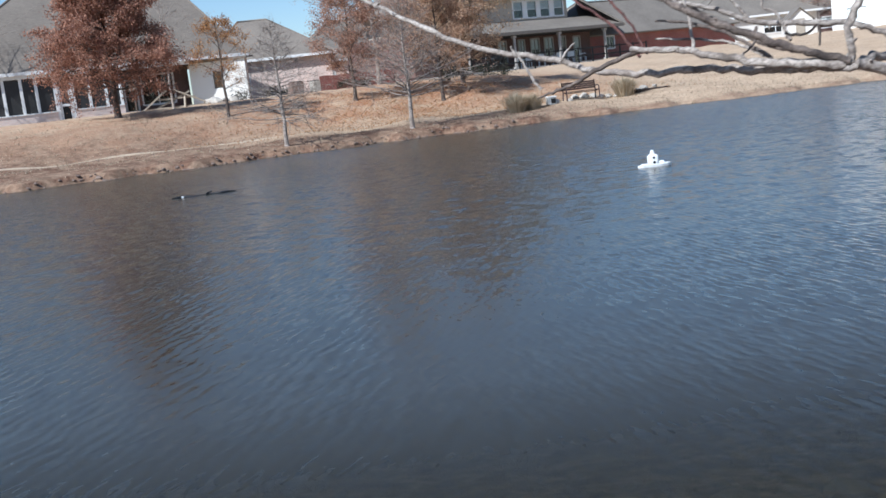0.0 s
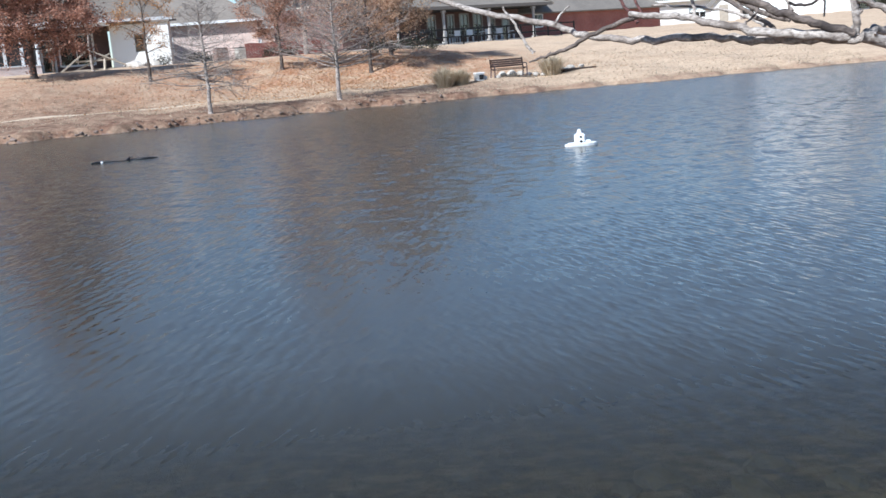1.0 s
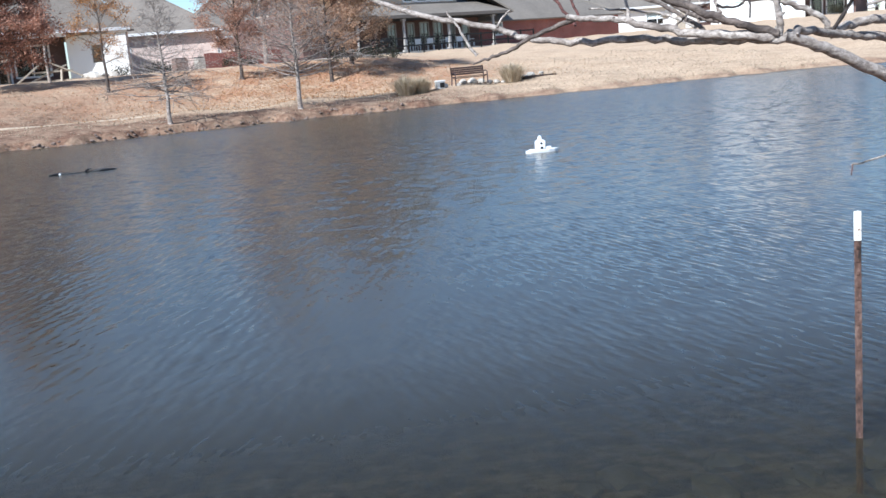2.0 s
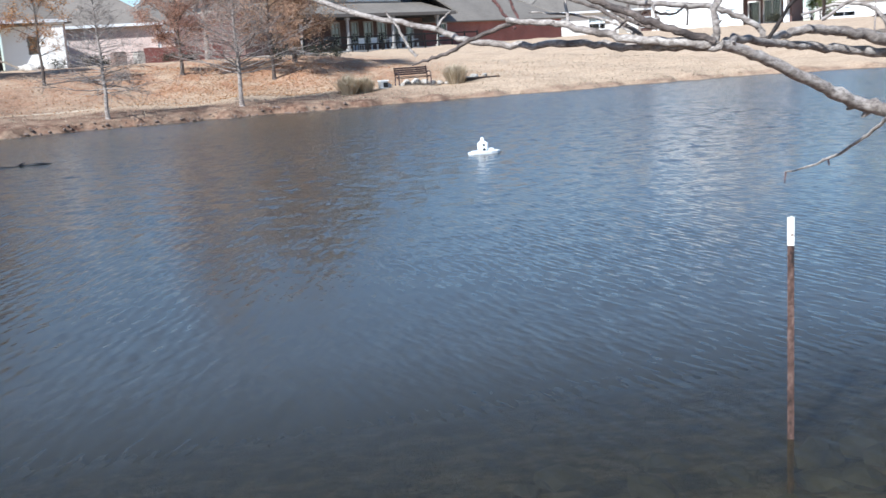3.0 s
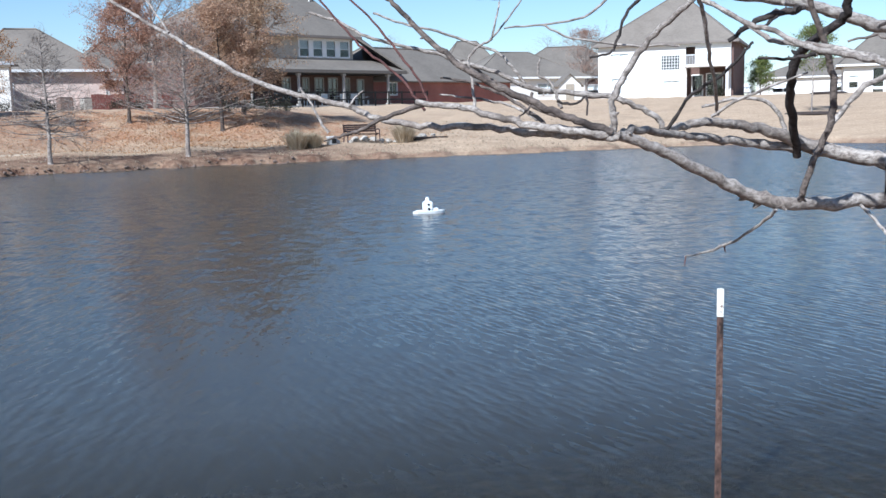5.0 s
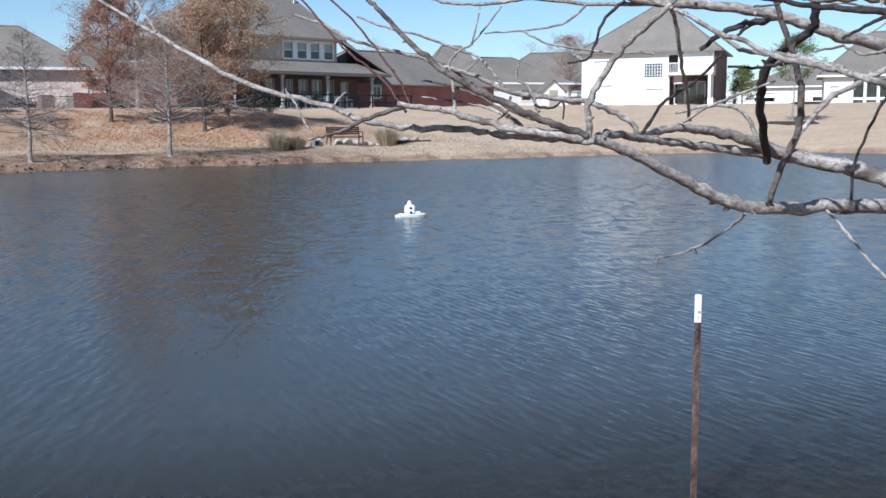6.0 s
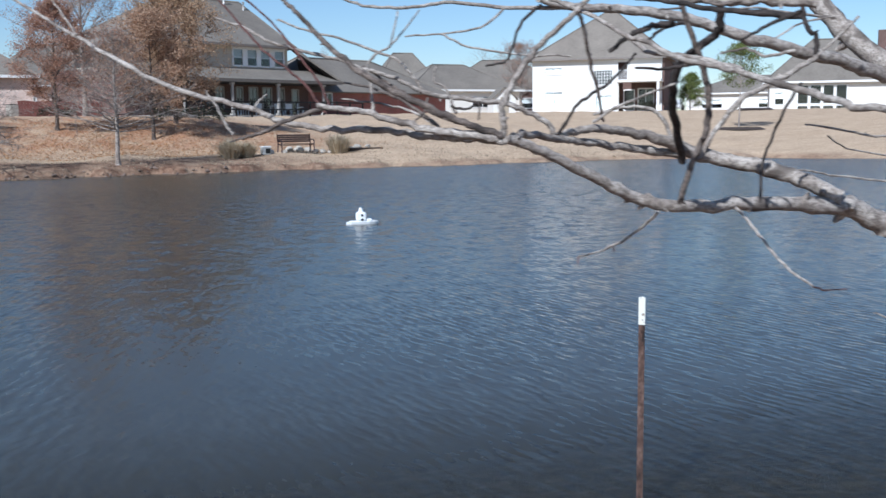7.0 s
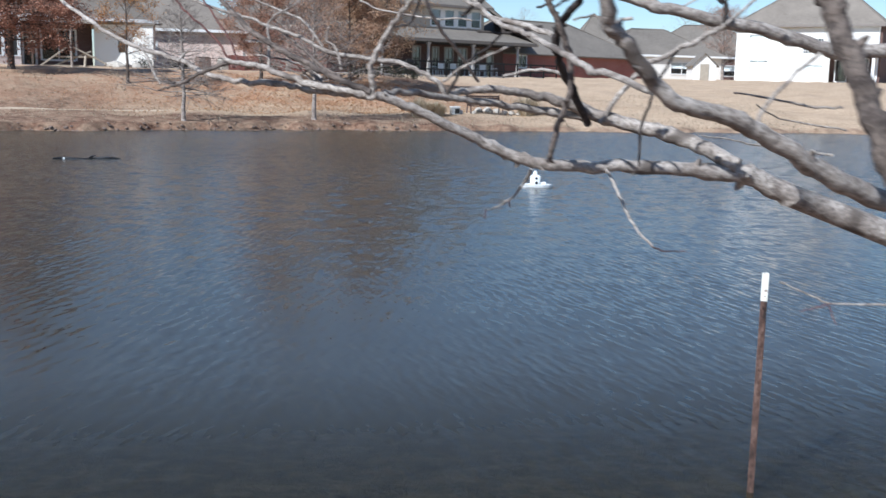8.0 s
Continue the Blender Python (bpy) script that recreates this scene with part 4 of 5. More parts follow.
part("body", boxed(-0.2, 0.2, -0.15, 0.15, 0, 0.32, bevel=0.02), plain("pale_grey_plastic", (0.55, 0.55, 0.53), 0.6), bin_box)
part("lid", boxed(-0.22, 0.22, -0.17, 0.17, 0.322, 0.38, bevel=0.015), trim_white, bin_box)
part("front_panel", boxed(-0.06, 0.16, -0.162, -0.152, 0.06, 0.28), black_metal, bin_box)


def grass_clump(x, y, wide, high, count, seed):
    rng = random.Random(seed)
    ob = thing("ornamental_grass", pose(x, y, on_ground(x, y, 0.03)), "dry straw-coloured clump of tall ornamental grass", "grass clump", "ornamental grasses")
    bm = bmesh.new()
    for _ in range(count):
        ang, lean = rng.uniform(0, 6.283), abs(rng.gauss(0, 0.7))
        r0 = rng.uniform(0, 0.5) * wide
        d = Vector((math.cos(ang), math.sin(ang), 0))
        p, hgt, wdt = d * r0, high * rng.uniform(0.6, 1.1), rng.uniform(0.008, 0.016)
        side = Vector((-d.y, d.x, 0)) * wdt
        a0, a1, a2 = p, p + d * lean * hgt * 0.35 + Vector((0, 0, hgt * 0.6)), p + d * lean * hgt * 0.95 + Vector((0, 0, hgt * (1 - 0.25 * lean)))
        v = [bm.verts.new(q) for q in (a0 - side, a0 + side, a1 + side, a1 - side, a2)]
        bm.faces.new(v[:4]), bm.faces.new((v[3], v[2], v[4]))
    part("blades", bm, clump_blade, ob)


grass_clump(5.6, 45.3, 0.7, 0.95, 900, 1)
grass_clump(6.4, 45.6, 0.6, 0.75, 700, 2)
grass_clump(10.9, 47.1, 0.8, 1.0, 900, 3)

# Dark strip added for the shadow stripe that lies beside the dry grass.
shadow_strip = part("ground_shadow_strip", boxed(-0.9, 0.9, -0.25, 0.25, -0.1, 0.05, bevel=0.04), mulch, None)
shadow_strip.matrix_world = pose(12.3, 47.6, on_ground(12.3, 47.6), rz=14)
tagged(shadow_strip, "dark strip in place of the shadow beside dry grass", "mulch")
for x, y in ((38.0, 54.3), (57.5, 80.0)):
    bm = bmesh.new()
    bmesh.ops.create_cone(bm, cap_ends=True, segments=28, radius1=1.7, radius2=1.3, depth=0.16)
    ring = part("mulch_ring", bm, mulch)
    ring.matrix_world = pose(x, y, on_ground(x, y) + 0.05)
    tagged(ring, "round dark mulch ring on the pale lawn", "mulch", "mulch rings")

# rocky lip of the left-hand bank
edging = thing("stone_edging", pose(0, 0, 0), "broken wet brown rocks along the eroded waterline", "stones", kind="structure")
shapes = []
rng = random.Random(4)
for i in range(330):
    x = -24 + i * 0.088 + rng.uniform(-0.05, 0.05)
    if rng.random() < 0.14 + 0.1 * math.sin(x * 1.3):
        continue
    y = float(np.interp(x, [p[0] for p in SHORE], [p[1] for p in SHORE])) + rng.uniform(-0.22, 0.12) - 0.38 * math.sin(x * 1.7 + math.sin(x * 0.6) * 2) - 0.22 * math.sin(x * 4.3 + 1.0)
    s = rng.uniform(0.025, 0.06) * (1.4 if rng.random() < 0.08 else 1)
    z = on_ground(x, y)
    m = pose(x, y, max(z, -0.02) + s * 0.15, rng.uniform(-20, 20), rng.uniform(-20, 20), rng.uniform(0, 360))
    if len(shapes) < 8:
        ob = rock("rock", Matrix(), (0.13, 0.10, 0.085), stone_dark, len(shapes) + 30, "", edging)
        shapes.append(ob.data)
    else:
        ob = new("rock", shapes[i % 8])
        ob.parent = edging
    ob.matrix_world = m @ Matrix.Scale(s / 0.1, 4)

# dry grass tufts over the bank
rng = random.Random(9)
bm = bmesh.new()
for _ in range(11000):
    x = rng.uniform(-22, 26)
    line = float(np.interp(x, [p[0] for p in SHORE], [p[1] for p in SHORE]))
    s = 0.25 + rng.random() ** 1.5 * 14
    y = line + s
    h = rng.uniform(0.03, 0.08)
    if s < 2.6 and x < 4 and rng.random() < 0.8:
        continue
    z = on_ground(x, y, 0.01)
    for _ in range(2):
        t = rng.uniform(0, 6.283)
        d = Vector((math.cos(t), math.sin(t), 0)) * rng.uniform(0.01, 0.03)
        tip = Vector((x, y, z)) + Vector((rng.uniform(-0.08, 0.08), rng.uniform(-0.08, 0.08), h))
        bm.faces.new((bm.verts.new(Vector((x, y, z)) - d), bm.verts.new(Vector((x, y, z)) + d), bm.verts.new(tip)))
tagged(part("dry_grass", bm, straw_blade), "short dry straw tufts over the bank", "grass", kind="stuff")

# fallen leaves on the slope under the trees
rng = random.Random(12)
bm = bmesh.new()
for _ in range(13000):
    x = rng.gauss(1.5, 5.0)
    line = float(np.interp(x, [p[0] for p in SHORE], [p[1] for p in SHORE]))
    y = line + 4.5 + abs(rng.gauss(3.5, 4.0))
    z = on_ground(x, y) + 0.03
    t = rng.uniform(0, 6.283)
    u, w = Vector((math.cos(t), math.sin(t), rng.uniform(-0.3, 0.5))) * 0.04, Vector((-math.sin(t), math.cos(t), rng.uniform(-0.2, 0.3))) * 0.028
    c = Vector((x, y, z))
    bm.faces.new([bm.verts.new(c + q) for q in (-u, w, u, -w)])
tagged(part("fallen_leaves", bm, orange_leaf), "orange and brown fallen leaves on the slope", "leaves", kind="stuff")

# timber frame, feeder and stones behind the pink house
tx, ty = -12.6, 60.4
frame_pile = thing("timber_frame", pose(tx, ty, on_ground(tx, ty), rz=20), "pale weathered timber frame leaning on the patio", "timber")
for p, q in (((-1.9, 0, 0.05), (-0.3, 0, 1.25)), ((-0.3, 0.03, 1.25), (1.7, 0, 0.25)), ((-1.2, 0.2, 0.06), (0.9, 0.2, 0.95)), ((-0.2, -0.05, 0.02), (-0.2, 0.0, 1.2)), ((-1.7, 0.1, 0.1), (1.9, 0.1, 0.1)), ((-1.0, 0.1, 0.6), (1.2, 0.15, 0.62)), ((0.5, 0, 0.05), (0.6, 0.1, 0.85))):
    part("beam", beam(bmesh.new(), p, q, 0.11, 0.09), timber, frame_pile)
feeder = thing("bird_feeder", pose(-14.9, 60.3, on_ground(-14.9, 60.3)), "dark wooden bird feeder on a post", "bird feeder")
part("post", boxed(-0.05, 0.05, -0.05, 0.05, -0.2, 1.25), dark_bark, feeder)
part("tray", boxed(-0.28, 0.28, -0.2, 0.2, 1.25, 1.3, bevel=0.01), dark_bark, feeder)
part("house", boxed(-0.2, 0.2, -0.15, 0.15, 1.305, 1.6), timber, feeder)
part("roof", slab(bmesh.new(), [(-0.32, -0.26, 1.66), (0.32, -0.26, 1.66), (0.32, 0.26, 1.66), (-0.32, 0.26, 1.66)], 0.05), dark_bark, feeder)
for i, (x, y, s) in enumerate(((-10.4, 60.9, 0.35), (-9.9, 61.1, 0.3), (-10.9, 61.2, 0.28), (-9.4, 61.3, 0.33), (-10.1, 60.5, 0.25))):
    rock("landscape_rock", pose(x, y, on_ground(x, y) + s * 0.3, rz=i * 61), (s * 1.2, s, s * 0.8), stone_pale, i + 60, "pale landscape rock beside the patio", None, "rocks by the patio")
# The last four are added to deepen the dark understory by the oaks.
hedge = [(-7.9, 66.6, 0.55), (-7.2, 66.9, 0.6), (-3.2, 69.0, 0.5), (-2.4, 69.4, 0.55), (-1.7, 69.8, 0.5), (-9.0, 61.6, 0.55), (3.0, 56.0, 0.6), (4.3, 57.2, 0.65), (5.5, 58.4, 0.6), (6.7, 59.8, 0.55)]
for i, (x, y, s) in enumerate(hedge):
    rng = random.Random(i + 80)
    sh = thing("low_shrub", pose(x, y, on_ground(x, y)), "low dark evergreen shrub by the house wall", "shrub", "shrubs by the wall")
    bm = bmesh.new()
    tips = [Vector((rng.gauss(0, 0.4) * s * 1.4, rng.gauss(0, 0.35) * s, abs(rng.gauss(0.45, 0.25)) * s * 1.3)) for _ in range(160)]
    leaves_on(rng, bm, tips, 3, 0.05, 0.05)
    part("foliage", bm, leaf_mat("dark_shrub_leaves", (0.02, 0.025, 0.015), (0.045, 0.05, 0.03), (0.07, 0.06, 0.04)) if i == 0 else bpy.data.materials["dark_shrub_leaves"], sh)
    bm = bmesh.new()
    for k in range(5):
        tube(bm, [Vector((0, 0, -0.05)), Vector((math.cos(k * 1.26) * s * 0.3, math.sin(k * 1.26) * s * 0.3, s * 0.6))], [0.02, 0.008], 4)
    part("stem", bm, dark_bark, sh)
for x, y, w in ((-6.2, 67.6, 0.8), (-5.0, 68.2, 0.5)):
    unit = thing("air_conditioner", pose(x, y, on_ground(x, y), rz=25), "brownish boxy air-conditioning unit by the wall", "air conditioner", "air conditioners")
    part("casing", boxed(-w / 2, w / 2, -0.4, 0.4, 0, 0.85, bevel=0.03), plain("tan_metal", (0.28, 0.19, 0.15), 0.6) if w > 0.6 else stone_pale, unit)
    part("top_grille", boxed(-w / 2 + 0.05, w / 2 - 0.05, -0.35, 0.35, 0.852, 0.90, bevel=0.01), black_metal, unit)

# parked car by the far lawn
car = thing("parked_car", pose(68.6, 112.0, on_ground(68.6, 112.0), rz=55), "white car parked beyond the lawn", "car")
part("body", boxed(-2.1, 2.1, -0.85, 0.85, 0.3, 0.85, bevel=0.12), car_white, car)
part("cabin", boxed(-1.2, 1.1, -0.75, 0.75, 0.852, 1.42, bevel=0.2), car_white, car)
part("window", boxed(-1.0, 0.9, -0.765, -0.752, 0.95, 1.28), plastic_dark, car)
for x in (-1.35, 1.35):
    for y in (-0.8, 0.8):
        bm = bmesh.new()
        bmesh.ops.create_cone(bm, cap_ends=True, segments=20, radius1=0.32, radius2=0.32, depth=0.2, matrix=pose(x, y, 0.32, 90))
        wheel = part("wheel", bm, plastic_dark, car)
        bm = bmesh.new()
        bmesh.ops.create_cone(bm, cap_ends=True, segments=16, radius1=0.19, radius2=0.19, depth=0.22, matrix=pose(x, y, 0.32, 90))
        part("rim", bm, plain("alloy", (0.4, 0.4, 0.42), 0.4, 0.8) if "alloy" not in bpy.data.materials else bpy.data.materials["alloy"], wheel)
bush = thing("low_shrub", pose(51.0, 88.2, on_ground(51.0, 88.2)), "low dark evergreen shrub by the white wall", "shrub", "shrubs by the wall")
rng = random.Random(99)
bm = bmesh.new()
leaves_on(rng, bm, [Vector((rng.gauss(0, 0.5), rng.gauss(0, 0.35), abs(rng.gauss(0.4, 0.25)))) for _ in range(240)], 3, 0.07, 0.06)
part("foliage", bm, bpy.data.materials["dark_shrub_leaves"], bush)

# ---- on and in the water ----
boat = thing("model_boat", pose(4.92, 18.15, -0.015, rz=-6), "small white foam model boat with a tower afloat", "model boat")
bm = bmesh.new()
prof = [(-0.27, 0.05), (-0.24, 0.095), (-0.1, 0.115), (0.1, 0.115), (0.22, 0.08), (0.285, 0.012)]
rings = []
for x, w in prof:
    k = 0.75 if abs(x) < 0.2 else 0.6
    rings.append([bm.verts.new(p) for p in ((x, -w * k, -0.02), (x, w * k, -0.02), (x, w, 0.075), (x, -w, 0.075))])
for r0, r1 in zip(rings, rings[1:]):
    for i in range(4):
        bm.faces.new((r0[i], r0[(i + 1) % 4], r1[(i + 1) % 4], r1[i]))
bm.faces.new(rings[0][::-1]), bm.faces.new(rings[-1])
bmesh.ops.recalc_face_normals(bm, faces=bm.faces)
bmesh.ops.bevel(bm, geom=bm.edges[:], offset=0.012, segments=2, affect="EDGES")
part("hull", bm, foam_white, boat)
tower = part("tower", boxed(-0.135, 0.05, -0.07, 0.07, 0.076, 0.24, bevel=0.02), foam_white, boat, "white cabin tower with dark portholes")
part("cap", tube(bmesh.new(), [Vector((-0.045, 0, 0.24)), Vector((-0.045, 0, 0.26)), Vector((-0.045, 0, 0.30)), Vector((-0.045, 0, 0.325))], [0.055, 0.042, 0.036, 0.02], 10), foam_white, tower)
for x, z, r in ((-0.03, 0.185, 0.022), (-0.025, 0.10, 0.026)):
    bm = bmesh.new()
    bmesh.ops.create_cone(bm, cap_ends=True, segments=14, radius1=r, radius2=r, depth=0.012, matrix=pose(x, -0.072, z, 90))
    part("porthole", bm, plastic_dark, tower, "dark round porthole")
part("bow_block", boxed(0.06, 0.16, -0.05, 0.05, 0.076, 0.115, bevel=0.012), foam_white, boat)
part("rudder", boxed(-0.32, -0.275, -0.006, 0.006, -0.05, 0.06), foam_white, boat)

log = thing("floating_log", pose(-4.45, 24.0, 0.0, rz=10), "dark wet log lying low in the water", "log")
rng = random.Random(6)
bm = bmesh.new()
pts = [Vector((-0.75 + i * 0.15, 0.05 * math.sin(i * 1.3), -0.004 + 0.022 * math.sin(i * 0.9 + 0.4))) for i in range(11)]
tube(bm, pts, [0.012 + 0.03 * math.sin(math.pi * (i + 0.6) / 11.4) for i in range(11)], 10)
part("trunk", bm, plastic_dark, log)
part("stub", tube(bmesh.new(), [Vector((0.05, 0, 0.01)), Vector((0.12, 0.02, 0.06)), Vector((0.2, 0.0, 0.075))], [0.03, 0.02, 0.01], 7), plastic_dark, log)
bm = bmesh.new()
bmesh.ops.create_uvsphere(bm, u_segments=12, v_segments=8, radius=0.028, matrix=pose(-0.5, -0.06, 0.015))
part("float", bm, trim_white, log, "small white float")


def fence_post():
    """A studded steel T-post driven into the bed."""
    p = thing("steel_fence_post", pose(2.725, 3.874, 0, rz=-34), "rusty studded steel fence post with a white-painted tip", "fence post")

    def section(z0, z1, grow_by=0.0):
        bm = bmesh.new()
        g = grow_by
        box(bm, -0.0145 - g, 0.0145 + g, -0.0035 - g, 0.0035 + g, z0, z1, bevel=0.0012)
        box(bm, -0.003 - g, 0.003 + g, 0.0036 + g, 0.026 + g, z0, z1, bevel=0.0012)
        return bm

    part("shaft", section(-0.75, 0.905), rust, p)
    part("painted_tip", section(0.906, 1.035, 0.0006), post_white, p, "chipped white-painted tip")
    for i in range(18):
        z = -0.1 + i * 0.057
        part("stud", boxed(-0.006, 0.006, -0.0095, -0.0037, z, z + 0.016, bevel=0.0015), rust, p)


fence_post()

# stones on the bed of the shallows
rng = random.Random(15)
for i in range(80):
    x, y = rng.uniform(-1.8, 4.6), rng.uniform(2.9, 4.7)
    s = rng.uniform(0.05, 0.16)
    rock("bed_stone", pose(x, y, on_ground(x, y) + s * 0.2, rz=rng.uniform(0, 360)), (s * 1.3, s, s * 0.5), stone_silt, i + 100, "silty rounded stone on the pond bed in shallow water", None, "stones on the pond bed")

# ---- the bare tree that reaches over the water from the near bank ----
near_tree = thing("overhanging_tree", pose(0, 0, 0), "leafless pale grey tree reaching its crooked limbs over the water", "tree")
bm = bmesh.new()
tube(bm, [Vector((2.75, 0.55, on_ground(2.75, 0.55) - 0.2)), Vector((2.68, 0.6, 0.5)), Vector((2.52, 0.66, 1.2)), Vector((2.42, 0.72, 2.0)), Vector((2.36, 0.8, 3.0)), Vector((2.4, 0.9, 4.0))], [0.16, 0.11, 0.095, 0.08, 0.06, 0.03], 14)
part("trunk", bm, bark, near_tree)


def curve_through(points, per=5):
    """Points of a smooth curve through the given ones (Catmull-Rom), with their radii."""
    out = []
    n = len(points)
    for i in range(n - 1):
        p0, p1, p2, p3 = (points[max(i - 1, 0)], points[i], points[i + 1], points[min(i + 2, n - 1)])
        for s in range(per):
            t = s / per
            out.append(tuple(0.5 * (2 * b + (c - a_) * t + (2 * a_ - 5 * b + 4 * c - d) * t * t + (3 * b - a_ - 3 * c + d) * t ** 3) for a_, b, c, d in zip(p0, p1, p2, p3)))
    return out + [points[-1]]


knot_rng = random.Random(77)


def bough(name, mat, points):
    """A crooked limb: x, y, z in metres, radius in millimetres, with knuckles and small knots along it."""
    pts = curve_through(points)
    co, rad = [], []
    for i, (x, y, z, r) in enumerate(pts):
        k = 0.0009 * (1 if r > 3 else 0.5)
        co.append(Vector((x, y, z)) + Vector((knot_rng.gauss(0, k), knot_rng.gauss(0, k), knot_rng.gauss(0, k))))
        swell = 1 + 0.018 * math.sin(i * 1.9 + r) + (0.2 if knot_rng.random() < 0.08 else 0)
        rad.append(max(r * 0.9, 0.6) / 1000 * swell)
    bm = tube(bmesh.new(), co, rad, 10 if points[0][3] > 4 else 6)
    for i in range(1, len(co) - 1):
        if knot_rng.random() < (0.10 if points[0][3] > 4 else 0.16):
            d = Vector((knot_rng.uniform(-1, 1), knot_rng.uniform(-1, 1), knot_rng.uniform(-0.6, 1))).normalized()
            tube(bm, [co[i], co[i] + d * rad[i] * 1.3, co[i] + d * rad[i] * 2.0], [rad[i] * 0.6, rad[i] * 0.45, rad[i] * 0.15], 5)
    part(name, bm, mat, near_tree, "reddish young twig" if mat is bud else "")


# the limbs' way from the trunk, past the edge of the view
bough("limb", bark, [(2.55, 0.64, 1.10, 30), (2.1, 0.68, 1.35, 24), (1.6, 0.71, 1.58, 18), (1.233, 0.714, 1.718, 14.4)])
bough("limb", bark, [(2.40, 0.73, 2.20, 22), (1.9, 0.78, 1.98, 15), (1.6, 0.80, 1.91, 11), (1.320, 0.790, 1.877, 9.1)])
bough("limb", bark, [(2.60, 0.62, 0.75, 30), (2.1, 0.54, 1.30, 20), (1.6, 0.43, 1.62, 13), (1.201, 0.368, 1.734, 10.0)])
bough("limb", brown_bark, [(2.56, 0.64, 1.0, 26), (1.9, 0.40, 1.36, 17), (1.4, 0.25, 1.58, 11), (1.078, 0.220, 1.731, 9.0)])
bough("limb", bark, [(2.43, 0.72, 1.80, 38), (2.47, 1.2, 1.88, 32), (2.275, 1.753, 1.916, 28.2)])
bough("limb", bark, [(1.233, 0.714, 1.718, 14.4), (1.203, 0.714, 1.732, 12.8), (1.173, 0.713, 1.742, 11.1), (1.105, 0.712, 1.745, 8.7), (1.031, 0.706, 1.749, 7.7), (0.966, 0.697, 1.749, 7.1), (0.938, 0.699, 1.753, 6.8), (0.904, 0.701, 1.763, 6.4), (0.869, 0.694, 1.780, 6.0), (0.829, 0.686, 1.797, 5.5), (0.792, 0.682, 1.813, 5.2), (0.768, 0.679, 1.820, 4.9)])
bough("branch", bark, [(0.768, 0.679, 1.819, 4.2), (0.739, 0.705, 1.820, 4.0), (0.709, 0.731, 1.823, 3.8), (0.677, 0.758, 1.828, 3.6), (0.644, 0.785, 1.830, 3.5), (0.615, 0.809, 1.833, 3.4), (0.586, 0.833, 1.839, 3.3), (0.556, 0.859, 1.853, 3.2), (0.514, 0.886, 1.864, 3.0), (0.471, 0.914, 1.881, 2.8), (0.439, 0.936, 1.900, 2.7), (0.400, 0.963, 1.925, 2.3), (0.372, 0.983, 1.944, 2.0), (0.350, 0.998, 1.959, 1.8), (0.324, 1.016, 1.976, 1.5)])
bough("twig", bark, [(0.393, 0.902, 1.927, 1.4), (0.382, 0.914, 1.946, 1.1), (0.371, 0.925, 1.964, 0.9)])
bough("branch", bark, [(0.759, 0.682, 1.821, 4.7), (0.723, 0.706, 1.826, 4.2), (0.695, 0.723, 1.832, 3.8), (0.672, 0.739, 1.839, 3.5), (0.649, 0.754, 1.847, 3.2), (0.629, 0.766, 1.850, 3.0), (0.611, 0.778, 1.853, 2.7)])
bough("twig", brown_bark, [(0.618, 0.775, 1.851, 2.6), (0.586, 0.797, 1.840, 2.3), (0.565, 0.810, 1.829, 2.0), (0.545, 0.824, 1.823, 1.5), (0.532, 0.833, 1.818, 0.7)])
bough("twig", bark, [(0.536, 0.831, 1.826, 1.7), (0.531, 0.834, 1.834, 1.6), (0.524, 0.838, 1.849, 1.4), (0.513, 0.844, 1.870, 1.1)])
bough("twig", bark, [(0.556, 0.827, 1.850, 1.4), (0.562, 0.827, 1.859, 1.1), (0.569, 0.825, 1.865, 0.8)])
bough("twig", bud, [(0.621, 0.786, 1.845, 1.6), (0.604, 0.794, 1.871, 1.5), (0.589, 0.801, 1.887, 1.4), (0.569, 0.809, 1.904, 1.3), (0.549, 0.818, 1.928, 1.2), (0.523, 0.829, 1.961, 1.1)])
bough("twig", bud, [(0.626, 0.785, 1.849, 1.4), (0.617, 0.791, 1.873, 1.3), (0.605, 0.797, 1.892, 1.3), (0.590, 0.804, 1.914, 1.2), (0.570, 0.813, 1.939, 1.1), (0.548, 0.822, 1.960, 1.1)])
bough("branch", brown_bark, [(0.764, 0.681, 1.822, 3.9), (0.735, 0.692, 1.833, 3.8), (0.715, 0.700, 1.842, 3.7), (0.691, 0.709, 1.855, 3.6), (0.667, 0.719, 1.867, 3.5), (0.643, 0.730, 1.882, 3.3), (0.625, 0.742, 1.898, 3.0), (0.607, 0.756, 1.919, 2.8), (0.589, 0.769, 1.941, 2.5), (0.580, 0.776, 1.952, 2.3), (0.566, 0.786, 1.968, 2.1)])
bough("branch", bark, [(0.849, 0.748, 1.821, 3.1), (0.835, 0.751, 1.838, 3.1), (0.815, 0.755, 1.848, 3.0), (0.795, 0.759, 1.855, 3.0), (0.755, 0.766, 1.859, 2.8), (0.720, 0.775, 1.865, 2.7), (0.692, 0.786, 1.880, 2.4), (0.660, 0.798, 1.890, 2.2), (0.634, 0.808, 1.900, 2.0), (0.609, 0.822, 1.907, 1.8), (0.578, 0.840, 1.918, 1.7), (0.553, 0.855, 1.933, 1.6), (0.527, 0.871, 1.943, 1.4)])
bough("twig", bark, [(0.718, 0.776, 1.866, 1.7), (0.708, 0.781, 1.882, 1.6), (0.693, 0.789, 1.899, 1.5), (0.677, 0.795, 1.905, 1.5), (0.641, 0.809, 1.920, 1.3), (0.609, 0.820, 1.928, 1.2), (0.583, 0.830, 1.939, 1.1)])
